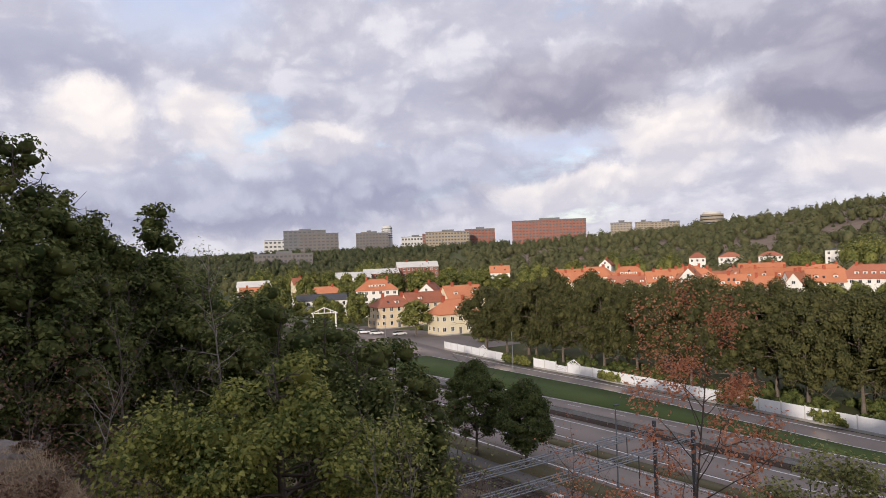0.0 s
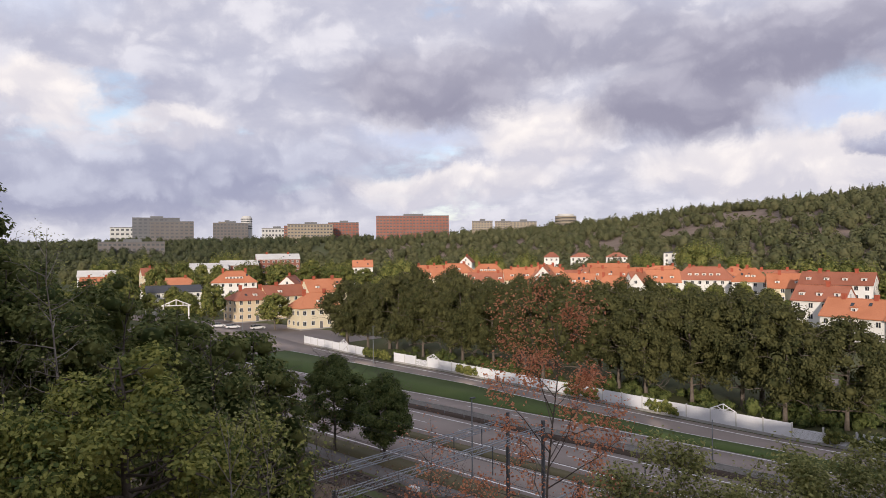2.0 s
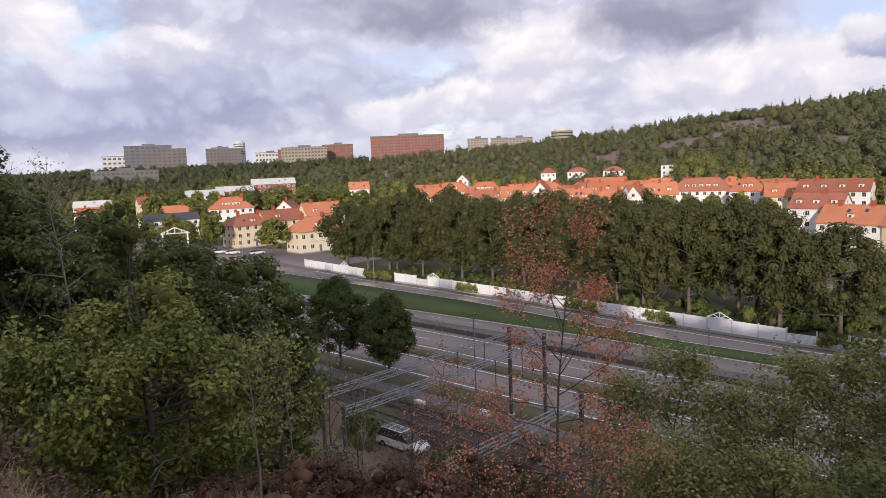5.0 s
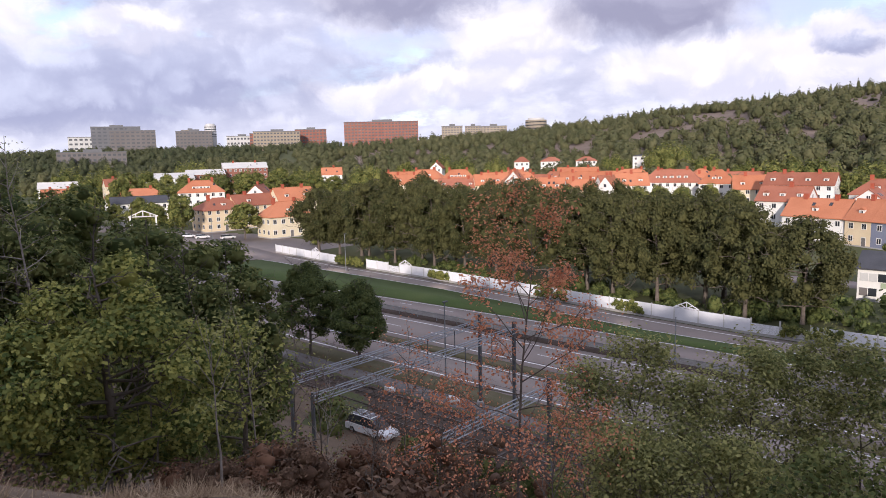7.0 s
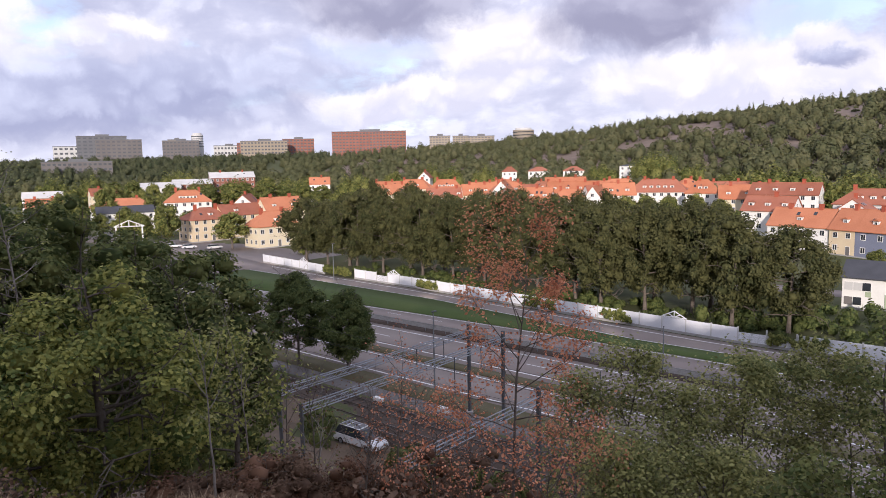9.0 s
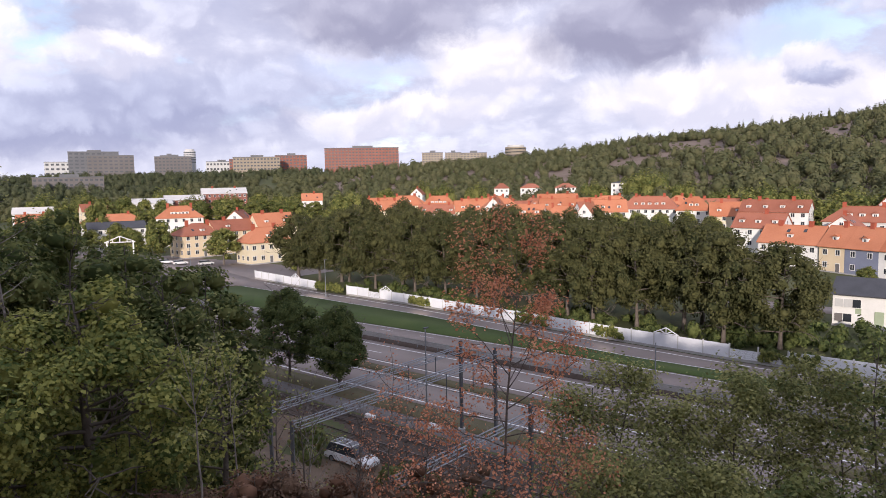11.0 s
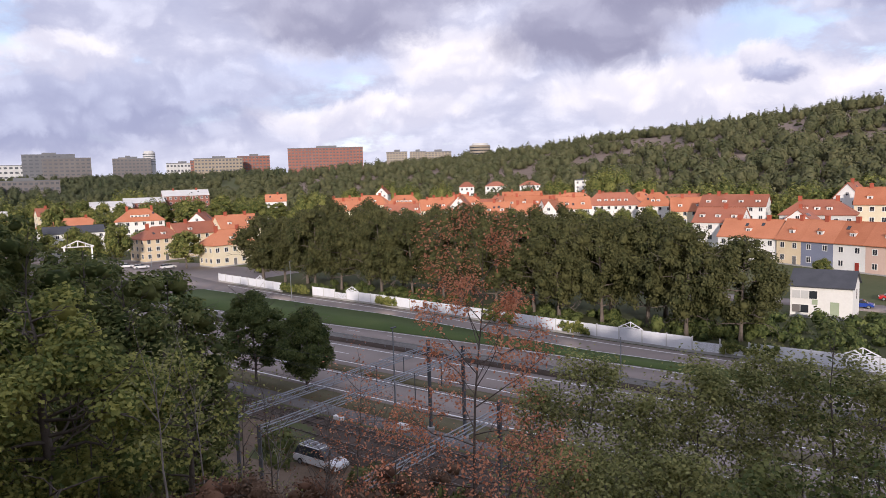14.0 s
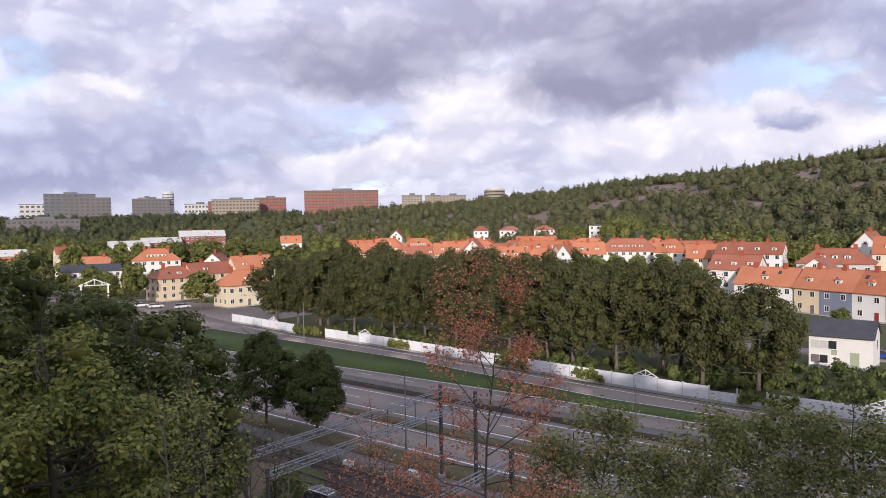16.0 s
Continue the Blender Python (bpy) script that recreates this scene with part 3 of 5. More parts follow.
def street_lamp(s, n, h, head=True):
    p = rd(s, n)
    t = thing("street_lamp" if head else "road_post", pose(p[0], p[1], 0.05, 0, 0, 52), "tall grey steel street lamp with a flat head" if head else "plain grey steel post in the median", "lamp" if head else "post", "road lamps" if head else "")
    part("pole", pole(0.09, 0.06, h), M["galv"], t)
    part("foot", pole(0.16, 0.12, 0.5), M["galv"], t)
    if head:
        part("head", box(-0.25, 0.5, -0.14, 0.14, h, h + 0.14, 0.03), M["dark_steel"], t)
    else:
        part("cap", pole(0.075, 0.05, 0.06, 8, h), M["dark_steel"], t)


for s, n, h, head in ((-51, 57.0, 8.6, True), (-33, 77.0, 5.6, False), (-118, 99.5, 8.0, True), (-175, 100.5, 8.0, True)):
    street_lamp(s, n, h, head)


# ---- fence ----
def build_fence():
    t = thing("fence", Matrix.Identity(4), "long white-painted noise fence with truss gables, partly overgrown", "fence")
    step = 3.75
    panel = finish("panel", box(-step / 2 + 0.07, step / 2 - 0.07, -0.04, 0.04, 0.35, 2.15, 0.01), M["fence_white"])
    slat = finish("slat", box(-step / 2 + 0.07, step / 2 - 0.07, -0.03, 0.03, 0, 0.115, 0.008), M["fence_white"])
    post = finish("post", box(-0.09, 0.09, -0.09, 0.09, 0, 2.3, 0.015), M["pale_grey"])
    base = finish("plinth", box(-step / 2, step / 2, -0.14, 0.14, -0.1, 0.36, 0.02), M["concrete"])
    for i in range(48):
        s = -156.4 + i * step * 0.985
        if -127.5 < s < -119:
            continue
        a, b = rd(s, FENCE(s)), rd(s + step, FENCE(s + step))
        ang = math.degrees(math.atan2(b[1] - a[1], b[0] - a[0]))
        m = pose((a[0] + b[0]) / 2, (a[1] + b[1]) / 2, 0, 0, 0, ang)
        slatted = i in (13, 34, 35)
        part("plinth", base, None, t, m=m)
        if slatted:
            for k in range(9):
                part("slat", slat, None, t, m=m @ Matrix.Translation((0, 0, 0.35 + 0.14 * k)))
        else:
            part("panel", panel, None, t, m=m)
        part("post", post, None, t, m=pose(a[0], a[1], 0, 0, 0, ang))
        if i in (5, 14, 31, 39):
            g = bmesh.new()
            w = step / 2
            for p, q in (((-w, 2.25), (0, 3.15)), ((w, 2.25), (0, 3.15)), ((-w, 2.25), (w, 2.25)), ((0, 2.25), (0, 3.15)), ((0, 2.25), (-w / 2, 2.7)), ((0, 2.25), (w / 2, 2.7))):
                add_bar(g, (p[0], 0, p[1]), (q[0], 0, q[1]), 0.075)
            part("gable", g, M["fence_white"], t, "white open truss gable on the fence", m)


build_fence()


# ---- trees ----
def tubes(name, paths, material, sides=5):
    """Tapered tubes along lists of (point, radius), as one mesh."""
    vs, fs, base = [], [], 0
    ang = np.linspace(0, 2 * np.pi, sides, endpoint=False)
    ring = np.stack([np.cos(ang), np.sin(ang)], 1)
    for pts, rad in paths:
        pts, rad = np.asarray(pts, float), np.asarray(rad, float)
        d = np.gradient(pts, axis=0)
        d /= np.linalg.norm(d, axis=1)[:, None] + 1e-9
        ref = np.where(np.abs(d[:, 2:3]) < 0.9, (0, 0, 1), (1, 0, 0))
        u = np.cross(d, ref)
        u /= np.linalg.norm(u, axis=1)[:, None] + 1e-9
        w = np.cross(d, u)
        v = pts[:, None] + rad[:, None, None] * (ring[None, :, :1] * u[:, None] + ring[None, :, 1:] * w[:, None])
        vs.append(v.reshape(-1, 3))
        k = len(pts)
        i = np.arange(k - 1)[:, None] * sides + np.arange(sides)[None]
        j = np.arange(k - 1)[:, None] * sides + (np.arange(sides)[None] + 1) % sides
        fs.append(np.stack([i, j, j + sides, i + sides], -1).reshape(-1, 4) + base)
        base += k * sides
    return arrays(name, np.concatenate(vs), np.concatenate(fs), material, True)


SHAPES = {
    "diamond": np.array([(0, 0), (0.32, 0.45), (0, 1), (-0.32, 0.45)]),
    "oval": np.array([(0, 0), (0.26, 0.22), (0.32, 0.55), (0, 1), (-0.32, 0.55), (-0.26, 0.22)]),
    "oak": np.array([(0, 0), (0.32, 0.34), (0.17, 0.46), (0.36, 0.72), (0, 1), (-0.36, 0.72), (-0.17, 0.46), (-0.32, 0.34)]),
}


def icosahedron():
    g = (1 + 5 ** 0.5) / 2
    v = np.array([p for a in (-1, 1) for b in (-g, g) for p in ((0, a, b), (a, b, 0), (b, 0, a))], float)
    near = [(i, j, k) for i in range(12) for j in range(i) for k in range(j) if all(np.linalg.norm(v[a] - v[b]) < 2.1 for a, b in ((i, j), (j, k), (i, k)))]
    f = np.array([t if np.dot(np.cross(v[t[1]] - v[t[0]], v[t[2]] - v[t[0]]), v[t[0]]) > 0 else (t[0], t[2], t[1]) for t in near])
    return v / np.linalg.norm(v[0]), f


ICO_V, ICO_F = icosahedron()


def hearts(at, radius, rng):
    """Uneven dense hearts of foliage, which close a crown behind its outer leaves."""
    k = len(at)
    v = at[:, None] + ICO_V[None] * np.asarray(radius)[:, None] * rng.uniform(0.72, 1.12, (k, 12, 1))
    return v.reshape(-1, 3), (ICO_F[None] + 12 * np.arange(k)[:, None, None]).reshape(-1, 3)


def leaves(name, at, size, rng, material, shape="diamond", up=0.5, out=None, wild=1.0, heart=None):
    """A leaf at each point, turned at random but leaning upwards and, if out is given, away from that point."""
    k = len(at)
    nrm = rng.normal(size=(k, 3)) * wild + (0, 0, up * 2)
    if out is not None:
        o = at - out
        nrm += 1.5 * o / (np.linalg.norm(o, axis=1)[:, None] + 1e-6)
    nrm /= np.linalg.norm(nrm, axis=1)[:, None]
    t = np.cross(nrm, rng.normal(size=(k, 3)))
    t /= np.linalg.norm(t, axis=1)[:, None] + 1e-9
    b = np.cross(nrm, t)
    sh = SHAPES[shape]
    sz = size * rng.uniform(0.65, 1.3, k)
    v = at[:, None] + sz[:, None, None] * (sh[None, :, :1] * t[:, None] + sh[None, :, 1:] * b[:, None])
    v += nrm[:, None] * (sz[:, None] * (0.10 * np.abs(sh[:, 0]) - 0.12 * sh[:, 1] ** 2)[None])[..., None]
    c = len(sh)
    v, f = v.reshape(-1, 3), np.arange(k * c).reshape(-1, c)
    if heart is None:
        return arrays(name, v, f, material)
    hv, hf = hearts(heart[0], heart[1], rng)
    me = arrays(name, np.concatenate([v, hv]), (f, hf + len(v)), material)
    me.polygons.foreach_set("use_smooth", np.arange(len(f) + len(hf)) >= len(f))
    return me


def grow(rng, h, spread, clear, r0, limbs, subs, form="round", lean=(0, 0), rise=0.45):
    """The trunk, limbs and twigs of a tree, and the places of its twigs' tips."""
    k = 9
    tt = np.linspace(0, 1, k)
    wob = np.cumsum(rng.normal(scale=0.02 * h, size=(k, 2)), 0) * tt[:, None] * 0.5
    trunk = np.stack([wob[:, 0] + lean[0] * h * tt, wob[:, 1] + lean[1] * h * tt, h * 0.96 * tt], 1)
    paths = [(trunk, r0 * (1.05 - 0.97 * tt) * np.where(tt == 0, 1.25, 1))]
    nodes = []
    for i in range(limbs):
        f = (i + rng.uniform(0, 1)) / limbs
        t = clear + (0.97 - clear) * f
        env = {"round": math.sin(math.pi * min(1, 0.16 + 0.84 * f)) ** 0.6, "cone": 1.05 - f * 0.95, "open": 0.55 + 0.45 * math.sin(math.pi * f), "vase": 1.05 - 0.75 * f, "dome": 0.12 + 0.95 * math.sqrt(max(0, 1 - f ** 1.8))}[form]
        R = spread * env * rng.uniform(0.72, 1.12)
        az = i * 2.4 + rng.uniform(-0.5, 0.5)
        st = np.array([np.interp(t, tt, trunk[:, j]) for j in range(3)])
        u = np.linspace(0, 1, 6)
        rs = rise * rng.uniform(0.5, 1.4) * (0.4 + f)
        p = st + np.stack([np.cos(az) * R * u, np.sin(az) * R * u, R * rs * (u + 0.3 * u * u) - 0.12 * R * u ** 3], 1)
        p[1:] += rng.normal(scale=0.05 * R, size=(5, 3)) * u[1:, None]
        rl = r0 * 0.40 * (1 - 0.75 * t) + 0.003
        paths.append((p, rl * (1.0 - 0.85 * u)))
        nodes += [p[-1], p[-2]]
        for j in range(subs):
            w = rng.uniform(0.3, 0.98)
            q0 = np.array([np.interp(w, u, p[:, a]) for a in range(3)])
            dv = rng.normal(size=3) + np.array([np.cos(az), np.sin(az), 0.5]) * 0.9
            dv *= R * rng.uniform(0.18, 0.42) / np.linalg.norm(dv)
            q = np.stack([q0, q0 + dv * 0.5 + rng.normal(scale=0.04 * R, size=3), q0 + dv])
            paths.append((q, [rl * 0.4, rl * 0.28, rl * 0.1]))
            nodes += [q[1], q[2], q0 + dv * 0.8]
    return paths, np.array(nodes)


def tree(x, y, h, spread, seed, material, leaf, count, label, category="tree", clear=0.2, r0=0.2, limbs=26, subs=5, form="round", shape="diamond",
         scatter=0.35, bark="bark", group="", name="tree", rise=0.45, z=None, lean=(0, 0), up=0.5, top=None, billows=0, puff=1.5, taper=(0.86, 1.06, 0.78), heart=0.72, wild=0.6):
    if top is not None:
        h = top - ground_z(x, y)
    rng = np.random.default_rng(seed)
    paths, nodes = grow(rng, h, spread, clear, r0, limbs, subs, form, lean, rise)
    zz = ground_z(x, y) - 0.08 if z is None else z
    t = thing(name, pose(x, y, zz, 0, 0, rng.uniform(0, 360) if lean == (0, 0) else 0), label, category, group)
    part("trunk", tubes("trunk", paths, M[bark], 4 if h < 8 or limbs < 30 else 3), None, t)
    if billows:
        # boughs that billow out of the crown, each a dome of leaves
        d = rng.normal(size=(billows, 3))
        d[:, 2] = d[:, 2] * 0.95 + 0.10
        d /= np.linalg.norm(d, axis=1)[:, None]
        half = h * (1 - clear) * 0.5
        mid = np.array((0, 0, h - half))
        core = mid + d * (spread - puff * 0.75, spread - puff * 0.75, half - puff * 0.6) * rng.uniform(0.62, 1.0, (billows, 1))
        core[:, :2] *= np.interp(core[:, 2], (h * clear, h * 0.5, h), taper)[:, None]
        swell = rng.uniform(0.7, 1.25, billows)
        pick = rng.integers(0, billows, count)
        e = rng.normal(size=(count, 3)) + d[pick] * 0.7 + (0, 0, 0.55)
        e /= np.linalg.norm(e, axis=1)[:, None]
        rad = puff * swell[pick] * rng.uniform(0.74, 1.06, count)
        at = core[pick] + e * rad[:, None] * (1, 1, 0.78)
        part("crown", leaves("crown", at, leaf, rng, M[material], shape, up, core[pick], wild, (core, np.stack([puff * swell * heart] * 2 + [puff * swell * heart * 0.78], 1))), None, t)
    elif count:
        tuft = nodes[rng.integers(0, len(nodes), count)]
        at = tuft + rng.normal(size=(count, 3)) * (scatter, scatter, scatter * 0.75)
        away = tuft - (tuft - (0, 0, h * 0.4)) * (0.5 * scatter / spread)
        part("crown", leaves("crown", at, leaf, rng, M[material], shape, up, away), None, t)
    return t


def build_avenue():
    """The row of trees behind the white fence: three grown, the others copies turned about."""
    kinds = []
    for k, (h, sp) in enumerate(((17.6, 7.9), (17.0, 7.5), (18.2, 8.1))):
        kinds.append(tree(0, 0, h, sp, 40 + k, "lime_leaf", 0.46, 12500, "full-crowned olive-green avenue tree behind the white fence", clear=0.13, r0=0.42, limbs=20, subs=3, scatter=0.60, rise=0.3, billows=165, puff=1.5, heart=0.56, wild=0.8, taper=(1.04, 1.08, 0.70), group="row of trees behind the fence", z=0))
    spots = [(-147 + i * 7.5, 10.0 + 1.8 * ((i * 7) % 3 - 1)) for i in range(17)] + [(-132, 20), (-118, 20), (-107, 21), (-96, 21), (-85, 20), (-74, 20), (-63, 20), (-52, 19), (-42, 20)]
    for i, (s, o) in enumerate(spots):
        p = rd(s, FENCE(s) + o)
        m = pose(p[0], p[1], -0.05, 0, 0, 57 * i) @ Matrix.Diagonal((1, 1, 1, 1))
        if i < 3:
            kinds[i].matrix_basis = m
        else:
            c = copy_thing(kinds[i % 3], m)
            sc = 0.86 + 0.05 * ((i * 5) % 5)
            c.scale = (sc, sc, (0.94 + 0.03 * ((i * 3) % 4)) * interp(s, (-140, -60, -27), (1.15, 1.12, 1.0)))


build_avenue()
for s, n, h, sp, sd in ((-70.8, 53.3, 12.6, 4.6, 3), (-63.1, 54.9, 10.6, 3.8, 8)):
    p = rd(s, n)
    tree(p[0], p[1], h, sp, sd, "street_leaf", 0.28, 15000, "dense dark green street tree on the grass verge", clear=0.14, r0=0.22, limbs=30, subs=5, scatter=0.40, billows=140, puff=0.95, heart=0.74, wild=0.8, taper=(0.98, 1.02, 0.42), group="street trees on the verge", z=0, rise=0.7)


def woods(name, spots, material, label, seed, quads=80, clump=1.5, low=0.0):
    """Far trees as one sheet of crowns: for each spot (x, y, z, radius, height) an uneven crown of leafy clumps."""
    rng = np.random.default_rng(seed)
    sp = np.asarray(spots, float)
    k = len(sp)
    d = rng.normal(size=(k, quads, 3))
    d /= np.linalg.norm(d, axis=2)[..., None]
    d[..., 2] = np.abs(d[..., 2]) * 1.45 - 0.62
    lump = 1 + 0.22 * np.sin(d[..., 0] * 5 + sp[:, None, 0]) * np.cos(d[..., 1] * 4 + sp[:, None, 1])
    r = rng.uniform(0.84, 1.04, (k, quads)) * lump
    c = sp[:, None, :3] + d * r[..., None] * np.stack([sp[:, 3], sp[:, 3], sp[:, 4] * 0.5], 1)[:, None]
    c[..., 2] += sp[:, None, 4] * 0.5
    nrm = d + rng.normal(scale=0.22, size=d.shape)
    nrm /= np.linalg.norm(nrm, axis=2)[..., None]
    t = np.cross(nrm, rng.normal(size=d.shape))
    t /= np.linalg.norm(t, axis=2)[..., None] + 1e-9
    b = np.cross(nrm, t)
    sz = clump * rng.uniform(0.5, 1.15, (k, quads, 1)) * (sp[:, None, 3:4] / 4.0) ** 0.7
    v = np.stack([c + t * sz, c - t * sz * 0.6 + b * sz * 0.9, c - t * sz * 0.5 - b * sz * 0.9], 2).reshape(-1, 3)
    hv, hf = hearts(sp[:, :3] + np.stack([0 * sp[:, 4], 0 * sp[:, 4], sp[:, 4] * 0.44], 1), np.stack([sp[:, 3], sp[:, 3], sp[:, 4] * 0.5], 1) * 0.76, rng)
    f = np.concatenate([np.arange(len(v)).reshape(-1, 3), hf + len(v)])
    ob = new(name, arrays(name, np.concatenate([v, hv]), f, M[material], True))
    return tagged(ob, label, "woods", kind="stuff")


HOUSES = []


def build_woods():
    rng = np.random.default_rng(5)
    hill, ridge, mid, back = [], [], [], []
    while len(hill) + len(ridge) < 5000:
        az = rng.uniform(-52, 52)
        fd, cd = interp(az, CREST_AZ, FOOT_D), interp(az, CREST_AZ, CREST_D)
        d = math.sqrt(rng.uniform((fd * 0.96) ** 2, (cd * 1.06) ** 2))
        x, y = d * math.sin(radians(az)), d * math.cos(radians(az))
        if az > 8 and noise.noise((x * 0.020, y * 0.020, 2)) > interp((d - fd) / (cd - fd), (0.3, 0.6, 0.86, 0.93), (0.40, 0.12, 0.02, 0.5)) - 0.05 * (11 < az < 24):
            if rng.uniform() < 0.45:
                r = rng.uniform(0.8, 2.0)
                hill.append((x, y, ground_z(x, y) - 0.4, r, r * rng.uniform(1.2, 1.9)))
            continue
        if -13 < az < -4.5 and 915 < d < 990:
            continue
        r = rng.uniform(2.8, 5.6) * (0.85 if d > cd * 0.93 and az > 8 else 1.0)
        if az < interp(d, (560, 740, 900), (-36, -22, -6)) + 6 * noise.noise((x * 0.02, y * 0.02, 9)):
            slim = rng.uniform() < 0.16
            ridge.append((x, y, ground_z(x, y) - 1.0, r * (0.55 if slim else 0.95), r * (rng.uniform(2.2, 3.0) if slim else rng.uniform(1.8, 2.7))))
            continue
        hill.append((x, y, ground_z(x, y) - 1.0, r, r * rng.uniform(1.9, 2.9)))
    for k in range(90):
        az = rng.uniform(9, 40)
        d = interp(az, CREST_AZ, CREST_D) * rng.uniform(0.98, 1.03)
        x, y = d * math.sin(radians(az)), d * math.cos(radians(az))
        r = rng.uniform(1.3, 2.4)
        hill.append((x, y, ground_z(x, y) - 0.8, r, rng.uniform(10.0, 16.0)))
    woods("hill_woods", hill, "wood_far", "dense mixed green woods covering the far hillside", 6, 125, 0.80)
    # These crowns carry cloud shade in their leaf colour.
    woods("ridge_woods", ridge, "ridge_shade_leaf", "mixed woods with dark conifers along the far ridge, coloured darker for cloud shade", 16, 120, 0.75)
    while len(mid) < 760:
        az = rng.uniform(-46, 42)
        d = math.sqrt(rng.uniform(195.0 ** 2, (interp(az, CREST_AZ, FOOT_D) * 1.05) ** 2))
        x, y = d * math.sin(radians(az)), d * math.cos(radians(az))
        s, n = sn(x, y)
        if n < 124 or any(math.hypot(x - hx, y - hy) < hr + 3.0 for hx, hy, hr in HOUSES):
            continue
        r = rng.uniform(2.0, 4.2) * (0.62 if az < -8 else 0.85)
        mid.append((x, y, ground_z(x, y) - 0.5, r, r * rng.uniform(1.7, 2.3)))
    woods("garden_trees", mid, "garden_leaf", "rounded green garden trees among the houses", 7, 230, 0.75)
    # Unseen trees added on the ridge behind the camera; they also block sun.
    while len(back) < 420:
        s, n = rng.uniform(-260, 260), rng.uniform(-150, -30)
        x, y, _ = rd(s, n)
        r = rng.uniform(3, 4.5)
        back.append((x, y, ground_z(x, y) - 1.0, r, r * 2.2))
    woods("hilltop_woods", back, "dark_leaf", "unseen dark green woods added on the ridge that shades the slope", 8, 60, 1.7)


# ---- houses ----
WIN = {}


def window_parts(w, h):
    if (w, h) not in WIN:
        f = bmesh.new()
        for x0, x1, z0, z1 in ((-w / 2, w / 2, 0, 0.13), (-w / 2, w / 2, h - 0.13, h), (-w / 2, -w / 2 + 0.13, 0.13, h - 0.13), (w / 2 - 0.13, w / 2, 0.13, h - 0.13), (-0.035, 0.035, 0.13, h - 0.13)):
            add_box(f, x0, x1, -0.05, 0.03, z0, z1)
        g = bmesh.new()
        for x0, x1 in ((-w / 2 + 0.13, -0.035), (0.035, w / 2 - 0.13)):
            add_box(g, x0, x1, -0.02, 0.02, 0.13, h - 0.13)
        WIN[w, h] = finish("window", f, M["frame_paint"]), finish("pane", g, M["glass"])
    return WIN[w, h]


def window(parent, m, w=1.3, h=1.5):
    fr, gl = window_parts(w, h)
    o = part("window", fr, None, parent, m=m)
    part("pane", gl, None, o)


NAMES = {"orange": "orange tiled", "brown": "brown-red tiled", "slate": "dark slate", "pale": "pale sheet"}


